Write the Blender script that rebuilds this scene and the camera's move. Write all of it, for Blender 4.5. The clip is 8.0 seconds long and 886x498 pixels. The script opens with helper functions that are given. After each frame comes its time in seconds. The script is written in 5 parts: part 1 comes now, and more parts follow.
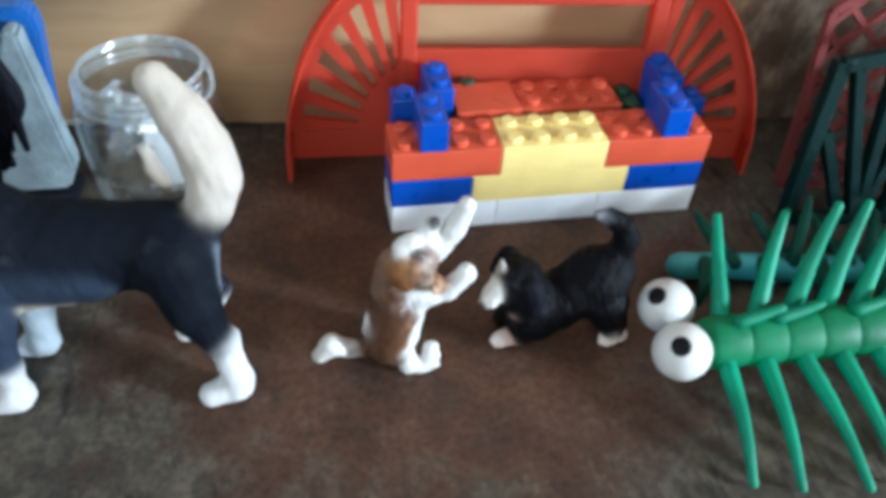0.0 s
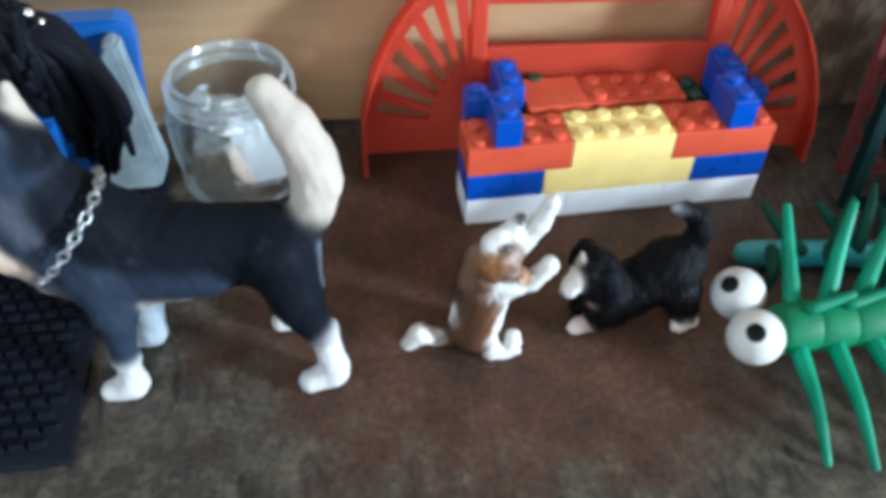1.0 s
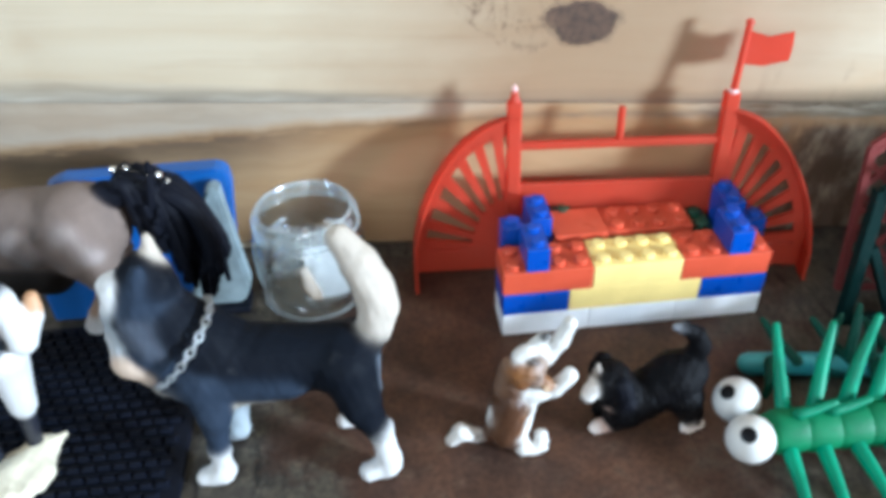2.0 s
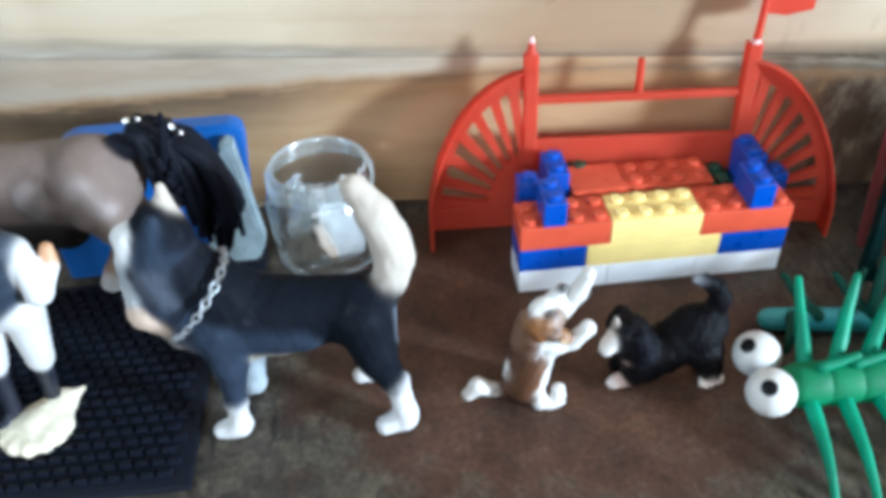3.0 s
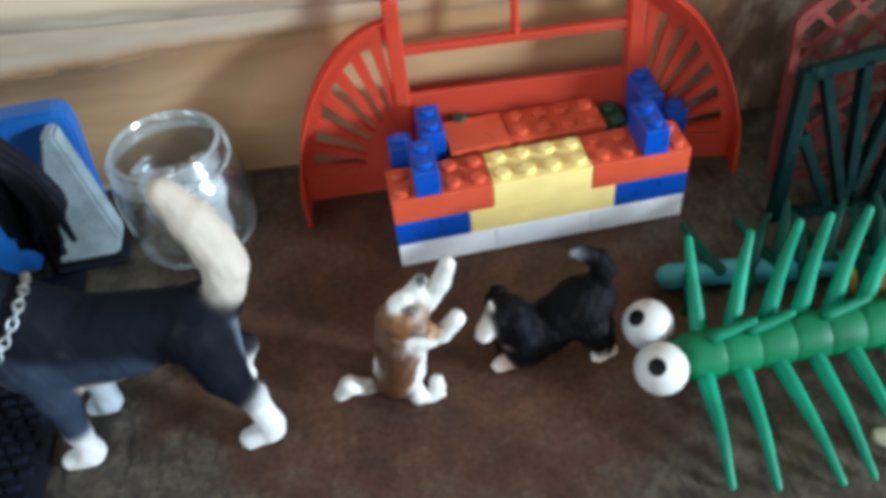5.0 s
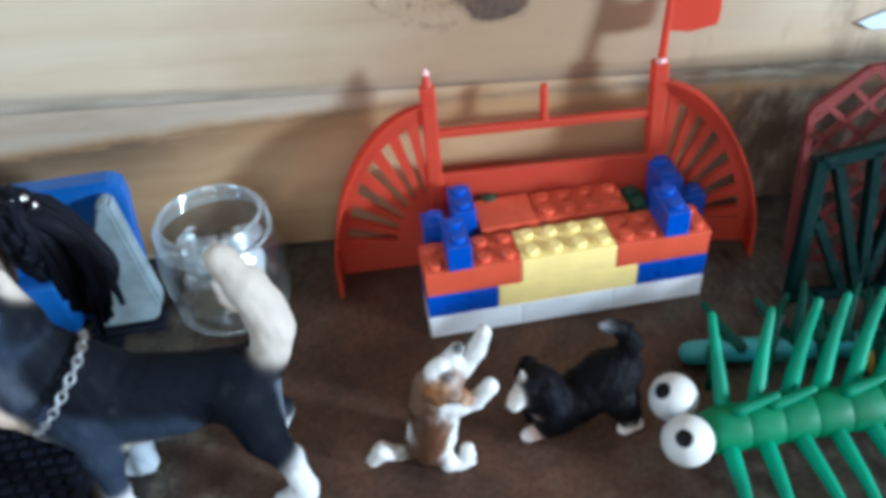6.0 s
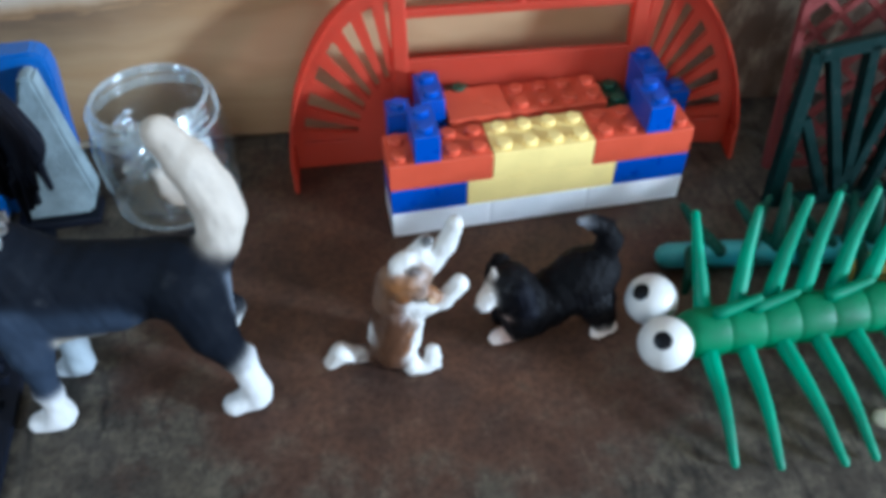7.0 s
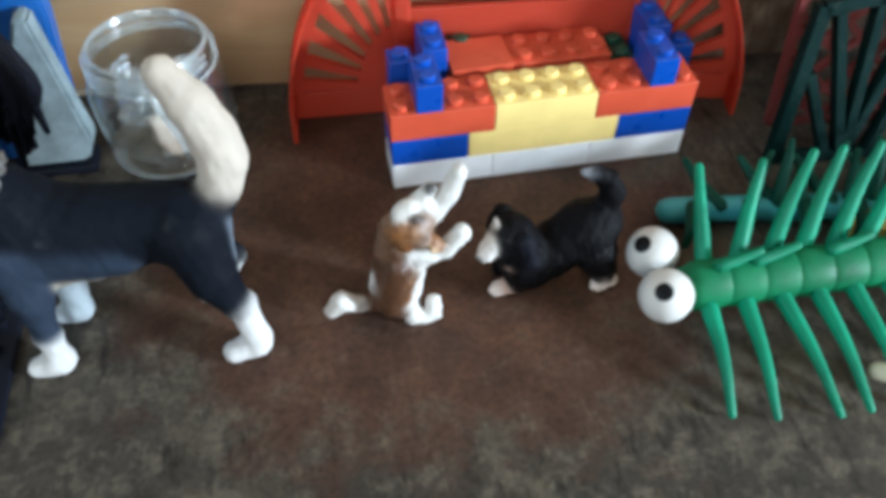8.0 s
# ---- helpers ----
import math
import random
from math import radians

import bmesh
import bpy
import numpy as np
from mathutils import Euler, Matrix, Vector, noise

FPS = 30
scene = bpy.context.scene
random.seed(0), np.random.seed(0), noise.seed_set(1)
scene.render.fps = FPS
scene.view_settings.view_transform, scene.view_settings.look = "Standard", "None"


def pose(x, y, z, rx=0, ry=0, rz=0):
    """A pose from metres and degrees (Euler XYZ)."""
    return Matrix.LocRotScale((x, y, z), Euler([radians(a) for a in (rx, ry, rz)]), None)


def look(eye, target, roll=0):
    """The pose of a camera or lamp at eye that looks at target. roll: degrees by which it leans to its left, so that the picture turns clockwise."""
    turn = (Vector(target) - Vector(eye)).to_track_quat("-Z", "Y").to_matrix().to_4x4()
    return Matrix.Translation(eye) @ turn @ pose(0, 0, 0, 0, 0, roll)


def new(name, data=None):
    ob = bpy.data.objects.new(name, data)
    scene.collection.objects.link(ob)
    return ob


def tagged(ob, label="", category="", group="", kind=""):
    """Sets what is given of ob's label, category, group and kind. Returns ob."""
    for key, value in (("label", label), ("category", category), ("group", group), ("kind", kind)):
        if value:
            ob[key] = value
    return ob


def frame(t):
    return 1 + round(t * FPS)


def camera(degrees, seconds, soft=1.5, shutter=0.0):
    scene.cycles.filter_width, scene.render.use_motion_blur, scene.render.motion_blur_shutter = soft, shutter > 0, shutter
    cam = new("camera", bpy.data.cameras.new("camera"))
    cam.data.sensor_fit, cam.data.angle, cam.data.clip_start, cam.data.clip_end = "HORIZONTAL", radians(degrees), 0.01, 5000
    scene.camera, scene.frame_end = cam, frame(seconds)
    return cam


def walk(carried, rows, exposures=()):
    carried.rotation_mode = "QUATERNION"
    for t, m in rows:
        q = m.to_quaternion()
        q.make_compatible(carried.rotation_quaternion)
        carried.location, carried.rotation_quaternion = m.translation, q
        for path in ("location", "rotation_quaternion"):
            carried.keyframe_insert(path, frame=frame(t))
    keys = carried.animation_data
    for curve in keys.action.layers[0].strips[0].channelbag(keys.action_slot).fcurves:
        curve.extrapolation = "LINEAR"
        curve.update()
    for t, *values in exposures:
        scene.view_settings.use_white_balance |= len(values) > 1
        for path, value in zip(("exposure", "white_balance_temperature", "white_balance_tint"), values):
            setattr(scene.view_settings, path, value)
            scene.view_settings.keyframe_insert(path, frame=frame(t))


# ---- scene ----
cam = camera(59.05, 8.0, soft=4.8, shutter=0.0)
MM = 0.001
# seconds, eye, target (millimetres), roll
PATH = [
    (0, (-22.77, -175.18, 158.73), (25.08, 38.99, -45.83), 3.94),
    (0.5, (-35.81, -178.57, 166.00), (2.93, 40.69, -35.05), 1.54),
    (1, (-37.32, -178.29, 167.96), (-1.34, 32.65, -42.30), 1.15),
    (1.5, (-38.53, -188.04, 175.83), (-8.65, 33.09, -24.69), 1.15),
    (1.7, (-37.10, -195.51, 189.71), (-10.26, 36.52, 1.46), -0.38),
    (2.8, (-42.92, -211.76, 208.81), (-32.61, 27.33, 27.90), -3.30),
    (3, (-39.35, -205.74, 194.78), (-25.06, 24.70, 3.22), -2.87),
    (3.5, (-26.64, -184.33, 177.32), (3.88, 25.26, -35.14), -0.88),
    (4, (-8.91, -179.08, 183.65), (-1.56, 1.11, -56.08), -8.79),
    (4.5, (-3.18, -177.70, 186.56), (5.81, 4.09, -51.91), -8.77),
    (5, (-1.47, -177.02, 191.31), (16.79, 29.15, -25.85), -6.94),
    (6.3, (-13.38, -187.19, 196.81), (9.88, 41.25, 3.74), -4.85),
    (6.5, (-12.50, -184.10, 195.07), (13.36, 36.65, -6.42), -4.61),
    (7, (-15.53, -177.25, 178.22), (20.90, 27.67, -37.83), -0.99),
    (7.5, (-14.23, -179.10, 177.49), (19.14, 19.08, -45.24), -1.63),
    (8, (-18.83, -179.02, 174.79), (19.16, 15.61, -50.32), 0.40),
]
EXPOSURE = -0.18
walk(cam, [(t, look(Vector(eye) * MM, Vector(target) * MM, roll)) for t, eye, target, roll in PATH],
     exposures=[(t, EXPOSURE + e, kelvin, 7) for t, e, kelvin in ((0.0, -0.15, 5830), (1.0, -0.15, 5810), (1.7, -0.02, 5780), (2.8, 0.10, 5730), (3.5, -0.08, 5880), (4.0, -0.14, 6080), (4.5, -0.24, 6080), (5.2, -0.38, 6030), (6.3, -0.28, 5480), (7.0, -0.36, 5430), (7.6, -0.26, 5830), (8.0, -0.22, 6080))])

# ---- world, windows and light ----
world = bpy.data.worlds.new("world")
scene.world = world
world.use_nodes = True
wn = world.node_tree
sky = wn.nodes.new("ShaderNodeTexSky")
sky.sky_type = "NISHITA"
sky.sun_disc = False
sky.sun_elevation, sky.sun_rotation = radians(35), radians(200)
wn.nodes["Background"].inputs["Strength"].default_value = 0.12
wn.links.new(sky.outputs["Color"], wn.nodes["Background"].inputs["Color"])


def window_light(name, m, width, height, watts, colour):
    data = bpy.data.lights.new(name, "AREA")
    data.shape, data.size, data.size_y, data.energy, data.color = "RECTANGLE", width, height, watts, colour
    ob = new(name, data)
    ob.matrix_world = m
    return ob


window_light("window_light", look((1.46, -0.94, 0.39), (0.05, 0.03, 0.04)), 0.20, 0.22, 100.0, (0.78, 0.89, 1.0))
window_light("window_light", look((-0.96, -0.42, 0.68), (0.0, 0.0, 0.02)), 0.34, 0.30, 8.0, (0.62, 0.82, 1.0))
# added soft front fill; its wide window behind the viewpoint is assumed, unseen
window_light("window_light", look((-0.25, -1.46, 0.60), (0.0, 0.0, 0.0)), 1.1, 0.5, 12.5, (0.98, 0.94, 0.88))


# ---- materials ----
def nodes(name):
    m = bpy.data.materials.new(name)
    m.use_nodes = True
    t = m.node_tree
    return m, t, t.nodes["Principled BSDF"]


def add(t, kind, **inputs):
    n = t.nodes.new("ShaderNode" + kind)
    for key, value in inputs.items():
        n.inputs[key.replace("_", " ")].default_value = value
    return n


def coords(t, scale=(1, 1, 1), space="Object"):
    c = t.nodes.new("ShaderNodeTexCoord")
    mp = add(t, "Mapping", Scale=scale)
    t.links.new(c.outputs[space], mp.inputs["Vector"])
    return mp.outputs["Vector"]


def ramp(t, fac, stops):
    r = t.nodes.new("ShaderNodeValToRGB")
    els = r.color_ramp.elements
    while len(els) < len(stops):
        els.new(0.5)
    for el, (pos, col) in zip(els, stops):
        el.position = pos
        el.color = (*col, 1) if len(col) == 3 else col
    t.links.new(fac, r.inputs["Fac"])
    return r.outputs["Color"]


def mix(t, fac, a, b, blend="MIX"):
    n = t.nodes.new("ShaderNodeMix")
    n.data_type, n.blend_type = "RGBA", blend
    for sock, v in ((n.inputs[0], fac), (n.inputs[6], a), (n.inputs[7], b)):
        if isinstance(v, (int, float)):
            sock.default_value = v
        elif isinstance(v, tuple):
            sock.default_value = (*v, 1)
        else:
            t.links.new(v, sock)
    return n.outputs[2]


def bump(t, shader, height, strength, distance):
    b = add(t, "Bump", Strength=strength, Distance=distance)
    t.links.new(height, b.inputs["Height"])
    t.links.new(b.outputs["Normal"], shader.inputs["Normal"])


def noise_tex(t, vec, scale, detail=4.0, rough=0.6):
    n = add(t, "TexNoise", Scale=scale, Detail=detail, Roughness=rough)
    t.links.new(vec, n.inputs["Vector"])
    return n.outputs["Fac"]


def plastic(name, colour, rough=0.35, vary=0.18, sub=0.0, grain=0.12, dust_share=0.16, gloss=0.5):
    """Moulded plastic with faint handling marks, dust and slightly uneven gloss."""
    m, t, p = nodes(name)
    v = coords(t)
    big, small = noise_tex(t, v, 45.0), noise_tex(t, v, 900.0, 3.0)
    dark = tuple(c * (1 - vary) for c in colour)
    col = mix(t, ramp(t, big, [(0.35, (0, 0, 0)), (0.7, (1, 1, 1))]), dark, colour)
    dust = mix(t, ramp(t, small, [(0.6, (0, 0, 0)), (0.85, (dust_share,) * 3)]), col, (0.5, 0.47, 0.43))
    p.inputs["Specular IOR Level"].default_value = gloss
    t.links.new(dust, p.inputs["Base Color"])
    t.links.new(ramp(t, big, [(0.3, (rough * 0.75,) * 3), (0.7, (rough * 1.3,) * 3)]), p.inputs["Roughness"])
    if sub:
        p.inputs["Subsurface Weight"].default_value = sub
        p.inputs["Subsurface Radius"].default_value = (0.003, 0.003, 0.003)
        p.inputs["Subsurface Scale"].default_value = 1.0
    bump(t, p, small, grain, 0.0003)
    return m


def paint_mat(name, rough=0.55, fur=420.0, strength=0.35, gloss=0.25):
    """Hand-painted figurine resin: paint colour from the sculpt, brushed fur relief."""
    m, t, p = nodes(name)
    a = t.nodes.new("ShaderNodeAttribute")
    a.attribute_name = "paint"
    v = coords(t, (1, 1, 0.45))
    n = noise_tex(t, v, fur, 4.0)
    w = noise_tex(t, v, 70.0, 3.0)
    c = mix(t, ramp(t, n, [(0.3, (0.0, 0.0, 0.0)), (0.75, (0.5, 0.5, 0.5))]), a.outputs["Color"], (1.25, 1.22, 1.2), "MULTIPLY")
    worn = noise_tex(t, coords(t, (1, 1, 1)), 130.0, 5.0, 0.7)
    c = mix(t, ramp(t, worn, [(0.60, (0, 0, 0)), (0.78, (0.05, 0.05, 0.05))]), c, (0.34, 0.34, 0.34))
    c = mix(t, ramp(t, w, [(0.35, (0.35, 0.35, 0.35)), (0.65, (0, 0, 0))]), c, (0.72, 0.68, 0.64), "MULTIPLY")
    t.links.new(c, p.inputs["Base Color"])
    t.links.new(ramp(t, w, [(0.3, (rough - 0.1,) * 3), (0.7, (rough + 0.15,) * 3)]), p.inputs["Roughness"])
    p.inputs["Specular IOR Level"].default_value = gloss
    bump(t, p, n, strength, 0.0006)
    return m


def table_mat():
    """Worn tabletop: olive-grey flecks over dark brown, with one smoother red-brown patch."""
    m, t, p = nodes("worn_brown_tabletop")
    v = coords(t)

    def calc(op, a, b=0.0, c=0.0):
        n = t.nodes.new("ShaderNodeMath")
        n.operation = op
        for sock, val in zip(n.inputs, (a, b, c)):
            if isinstance(val, (int, float)):
                sock.default_value = val
            else:
                t.links.new(val, sock)
        return n.outputs[0]

    def grey(*stops):
        return [(pos, (val,) * 3) for pos, val in stops]

    big, mid, fine = noise_tex(t, v, 14.0, 5.0, 0.6), noise_tex(t, v, 120.0, 6.0, 0.70), noise_tex(t, v, 520.0, 4.0, 0.7)
    streak = noise_tex(t, coords(t, (3.2, 0.9, 1)), 75.0, 5.0, 0.65)
    cloud = noise_tex(t, v, 42.0, 5.0, 0.68)
    base = mix(t, ramp(t, big, grey((0.38, 0), (0.62, 1))), (0.030, 0.027, 0.023), (0.064, 0.051, 0.038))
    base = mix(t, ramp(t, mid, grey((0.47, 0), (0.68, 0.70))), base, (0.150, 0.128, 0.092))
    base = mix(t, ramp(t, cloud, grey((0.50, 0), (0.68, 0.55))), base, (0.115, 0.094, 0.064))
    base = mix(t, ramp(t, streak, grey((0.33, 0.85), (0.47, 0))), base, (0.012, 0.010, 0.009))
    # red-brown patch with a ragged edge
    sep = t.nodes.new("ShaderNodeSeparateXYZ")
    t.links.new(v, sep.inputs["Vector"])
    dx = calc("DIVIDE", calc("SUBTRACT", sep.outputs["X"], 0.008), 0.100)
    dy = calc("DIVIDE", calc("ADD", sep.outputs["Y"], 0.022), 0.084)
    far = calc("SQRT", calc("ADD", calc("MULTIPLY", dx, dx), calc("MULTIPLY", dy, dy)))
    far = calc("ADD", far, calc("MULTIPLY", calc("SUBTRACT", cloud, 0.5), 1.5))
    worn = mix(t, ramp(t, cloud, grey((0.36, 0), (0.66, 1))), (0.048, 0.024, 0.016), (0.112, 0.052, 0.030))
    worn = mix(t, ramp(t, mid, grey((0.56, 0), (0.74, 0.5))), worn, (0.15, 0.098, 0.062))
    base = mix(t, ramp(t, far, grey((0.70, 0.92), (1.12, 0.0))), base, worn)
    base = mix(t, ramp(t, fine, grey((0.36, 0.6), (0.56, 0))), base, (0.35, 0.35, 0.35), "MULTIPLY")
    t.links.new(base, p.inputs["Base Color"])
    t.links.new(ramp(t, mid, grey((0.3, 0.42), (0.7, 0.72))), p.inputs["Roughness"])
    p.inputs["Specular IOR Level"].default_value = 0.22
    bump(t, p, fine, 0.25, 0.0005)
    return m


def pine_mat(name, knots, tone=1.0, fissure=False, ghosts=()):
    """Weathered pine plank: grain along x, dark latewood lines, knots at given (x, z) in metres."""
    m, t, p = nodes(name)
    v = coords(t)
    sep = t.nodes.new("ShaderNodeSeparateXYZ")
    t.links.new(v, sep.inputs["Vector"])

    def math_node(op, a, b=None):
        n = t.nodes.new("ShaderNodeMath")
        n.operation = op
        for sock, val in zip(n.inputs, (a, b)):
            if val is None:
                continue
            if isinstance(val, (int, float)):
                sock.default_value = val
            else:
                t.links.new(val, sock)
        return n.outputs[0]

    warp = noise_tex(t, coords(t, (3, 3, 9)), 3.5, 3.0)
    height = math_node("ADD", sep.outputs["Z"], math_node("MULTIPLY", math_node("SUBTRACT", warp, 0.5), 0.035 if fissure else 0.010))
    spot = None
    for kx, kz, size in knots:
        dx = math_node("MULTIPLY", math_node("SUBTRACT", sep.outputs["X"], kx), 0.62)
        dz = math_node("SUBTRACT", sep.outputs["Z"], kz)
        d = math_node("SQRT", math_node("ADD", math_node("MULTIPLY", dx, dx), math_node("MULTIPLY", dz, dz)))
        wob = math_node("ADD", d, math_node("MULTIPLY", math_node("SUBTRACT", noise_tex(t, v, 90.0, 4.0), 0.5), size * 0.9))
        near = math_node("DIVIDE", size * size * 1.6, math_node("ADD", math_node("MULTIPLY", d, d), size * size * 0.35))
        height = math_node("ADD", height, math_node("MULTIPLY", near, math_node("MULTIPLY", dz, 0.75)))
        core = math_node("DIVIDE", wob, size)
        spot = core if spot is None else math_node("MINIMUM", spot, core)
    comb = t.nodes.new("ShaderNodeCombineXYZ")
    t.links.new(math_node("MULTIPLY", sep.outputs["X"], 0.05), comb.inputs["X"])
    t.links.new(height, comb.inputs["Z"])
    grain = add(t, "TexNoise", Scale=140.0, Detail=5.0, Roughness=0.62)
    t.links.new(comb.outputs["Vector"], grain.inputs["Vector"])
    wide = add(t, "TexNoise", Scale=26.0, Detail=4.0, Roughness=0.6)
    t.links.new(comb.outputs["Vector"], wide.inputs["Vector"])
    patch = noise_tex(t, coords(t, (1, 1, 2.5)), 11.0, 4.0)
    deep, pale = ((0.44, 0.235, 0.095), (0.71, 0.48, 0.255)) if fissure else ((0.53, 0.40, 0.25), (0.66, 0.57, 0.42))
    col = mix(t, ramp(t, wide.outputs["Fac"], [(0.35, (0, 0, 0)), (0.65, (1, 1, 1))]), tuple(c * tone for c in deep), tuple(c * tone for c in pale))
    col = mix(t, ramp(t, grain.outputs["Fac"], [(0.56, (0, 0, 0)), (0.76, (0.32, 0.32, 0.32))]), col, (0.30, 0.19, 0.10))
    col = mix(t, ramp(t, patch, [(0.52, (0, 0, 0)), (0.75, (0.6, 0.6, 0.6))]), col, (0.37, 0.24, 0.13))
    if fissure:
        # a dark fissure that runs off the joint and sinks to the left, with grey weathering round it, and dark stains:
        # bark, with trellis shade painted in on the right
        wob = math_node("MULTIPLY", math_node("SUBTRACT", noise_tex(t, coords(t, (1, 1, 0.2)), 38.0, 4.0), 0.5), 0.006)
        left = math_node("MAXIMUM", math_node("SUBTRACT", 0.025, sep.outputs["X"]), 0.0)
        sink = math_node("SUBTRACT", 0.0605, math_node("MULTIPLY", math_node("POWER", left, 1.15), 0.10))
        off = math_node("ABSOLUTE", math_node("SUBTRACT", sep.outputs["Z"], math_node("ADD", sink, wob)))
        line = ramp(t, math_node("MULTIPLY", off, 320.0), [(0.05, (0.5, 0.5, 0.5)), (0.5, (0.16, 0.16, 0.16)), (1.0, (0, 0, 0))])
        between = math_node("SUBTRACT", sep.outputs["Z"], math_node("ADD", sink, wob))
        grey = math_node("MULTIPLY", ramp(t, math_node("MULTIPLY", between, 100.0), [(0.0, (0, 0, 0)), (0.45, (0.7, 0.7, 0.7)), (1.0, (0.6, 0.6, 0.6))]), ramp(t, left, [(0.0, (0, 0, 0)), (0.06, (1, 1, 1))]))
        col = mix(t, grey, col, mix(t, grain.outputs["Fac"], (0.16, 0.14, 0.11), (0.52, 0.47, 0.38)))
        fleck = noise_tex(t, coords(t, (0.35, 1, 2.2)), 150.0, 4.0, 0.7)
        band = math_node("ADD", math_node("MULTIPLY", math_node("SUBTRACT", sep.outputs["Z"], 0.0585), 260.0), math_node("MULTIPLY", math_node("SUBTRACT", fleck, 0.5), 2.4))
        apart = ramp(t, math_node("SUBTRACT", sep.outputs["X"], 0.035), [(0.0, (0.12, 0.12, 0.12)), (0.03, (0.25, 0.25, 0.25)), (0.085, (1, 1, 1))])
        col = mix(t, math_node("MULTIPLY", apart, ramp(t, band, [(0.0, (0, 0, 0)), (0.6, (0.75, 0.75, 0.75))])), col, mix(t, ramp(t, fleck, [(0.36, (0, 0, 0)), (0.6, (1, 1, 1))]), (0.05, 0.045, 0.034), (0.36, 0.345, 0.275)))
        col = mix(t, math_node("MULTIPLY", line, ramp(t, fleck, [(0.35, (0.35, 0.35, 0.35)), (0.6, (1, 1, 1))])), col, (0.05, 0.036, 0.028))
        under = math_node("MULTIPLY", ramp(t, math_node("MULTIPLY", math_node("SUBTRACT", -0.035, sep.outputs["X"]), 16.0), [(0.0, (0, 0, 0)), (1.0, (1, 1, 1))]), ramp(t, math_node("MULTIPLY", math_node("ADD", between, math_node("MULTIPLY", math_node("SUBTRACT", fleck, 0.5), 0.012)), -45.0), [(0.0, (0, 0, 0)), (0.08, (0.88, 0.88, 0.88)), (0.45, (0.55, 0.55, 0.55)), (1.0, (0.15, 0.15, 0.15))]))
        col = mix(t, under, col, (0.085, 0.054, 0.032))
        # right end below the joint: bark blotches, darkened for the trellis panel's shade
        bark_shade = noise_tex(t, coords(t, (1, 1, 0.5)), 95.0, 5.0, 0.65)
        zone = ramp(t, math_node("ADD", math_node("MULTIPLY", math_node("SUBTRACT", sep.outputs["X"], 0.103), 16.0), math_node("MULTIPLY", math_node("SUBTRACT", bark_shade, 0.5), 1.2)), [(0.0, (0, 0, 0)), (0.35, (0.95, 0.95, 0.95))])
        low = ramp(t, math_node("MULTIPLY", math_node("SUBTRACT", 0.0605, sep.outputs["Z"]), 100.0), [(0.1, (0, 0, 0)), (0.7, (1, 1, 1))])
        col = mix(t, math_node("MULTIPLY", zone, low), col, mix(t, ramp(t, bark_shade, [(0.47, (0, 0, 0)), (0.68, (1, 1, 1))]), (0.060, 0.034, 0.019), (0.24, 0.19, 0.13)))
    edge_z = math_node("ABSOLUTE", sep.outputs["Z"])
    if not fissure:
        run = noise_tex(t, coords(t, (1, 1, 0.3)), 55.0, 5.0, 0.65)
        side = ramp(t, math_node("MULTIPLY", math_node("SUBTRACT", sep.outputs["X"], 0.085), 14.0), [(0.0, (0, 0, 0)), (0.5, (0.9, 0.9, 0.9))])
        col = mix(t, math_node("MULTIPLY", side, ramp(t, run, [(0.5, (0, 0, 0)), (0.66, (0.5, 0.5, 0.5))])), col, (0.11, 0.065, 0.038))
        # weathered dark band along the lower edge
        grow = ramp(t, math_node("MULTIPLY", math_node("SUBTRACT", 0.0, sep.outputs["X"]), 6.0), [(0.0, (0, 0, 0)), (1.0, (1, 1, 1))])
        zone = math_node("DIVIDE", edge_z, math_node("ADD", 0.0012, math_node("MULTIPLY", grow, 0.011)))
        zone = math_node("ADD", zone, math_node("MULTIPLY", math_node("SUBTRACT", grain.outputs["Fac"], 0.5), 1.4))
        col = mix(t, ramp(t, zone, [(0.3, (0.5, 0.5, 0.5)), (1.0, (0, 0, 0))]), col, mix(t, ramp(t, grain.outputs["Fac"], [(0.4, (0, 0, 0)), (0.6, (1, 1, 1))]), (0.17, 0.155, 0.125), (0.46, 0.44, 0.38)))
        rim = math_node("ADD", math_node("MULTIPLY", edge_z, 170.0), math_node("MULTIPLY", math_node("SUBTRACT", grain.outputs["Fac"], 0.5), 1.6))
        col = mix(t, ramp(t, rim, [(0.0, (0.8, 0.8, 0.8)), (0.35, (0.35, 0.35, 0.35)), (1.0, (0, 0, 0))]), col, (0.14, 0.115, 0.085))
    if not fissure:
        span = math_node("ABSOLUTE", math_node("SUBTRACT", sep.outputs["X"], 0.045))
        brown = math_node("ADD", math_node("MULTIPLY", span, 7.0), math_node("MULTIPLY", math_node("SUBTRACT", patch, 0.5), 0.8))
        col = mix(t, ramp(t, brown, [(0.2, (0.9, 0.9, 0.9)), (0.85, (0, 0, 0))]), col, (0.58, 0.44, 0.34), "MULTIPLY")
    if spot is not None:
        heart = mix(t, ramp(t, noise_tex(t, v, 260.0, 5.0, 0.7), [(0.35, (0, 0, 0)), (0.65, (1, 1, 1))]), (0.022, 0.012, 0.008), (0.095, 0.050, 0.030))
        col = mix(t, ramp(t, spot, [(0.80, (0.95, 0.95, 0.95)), (0.88, (0.25, 0.25, 0.25)), (0.98, (0.3, 0.3, 0.3)), (1.0, (0, 0, 0))]), col, heart)
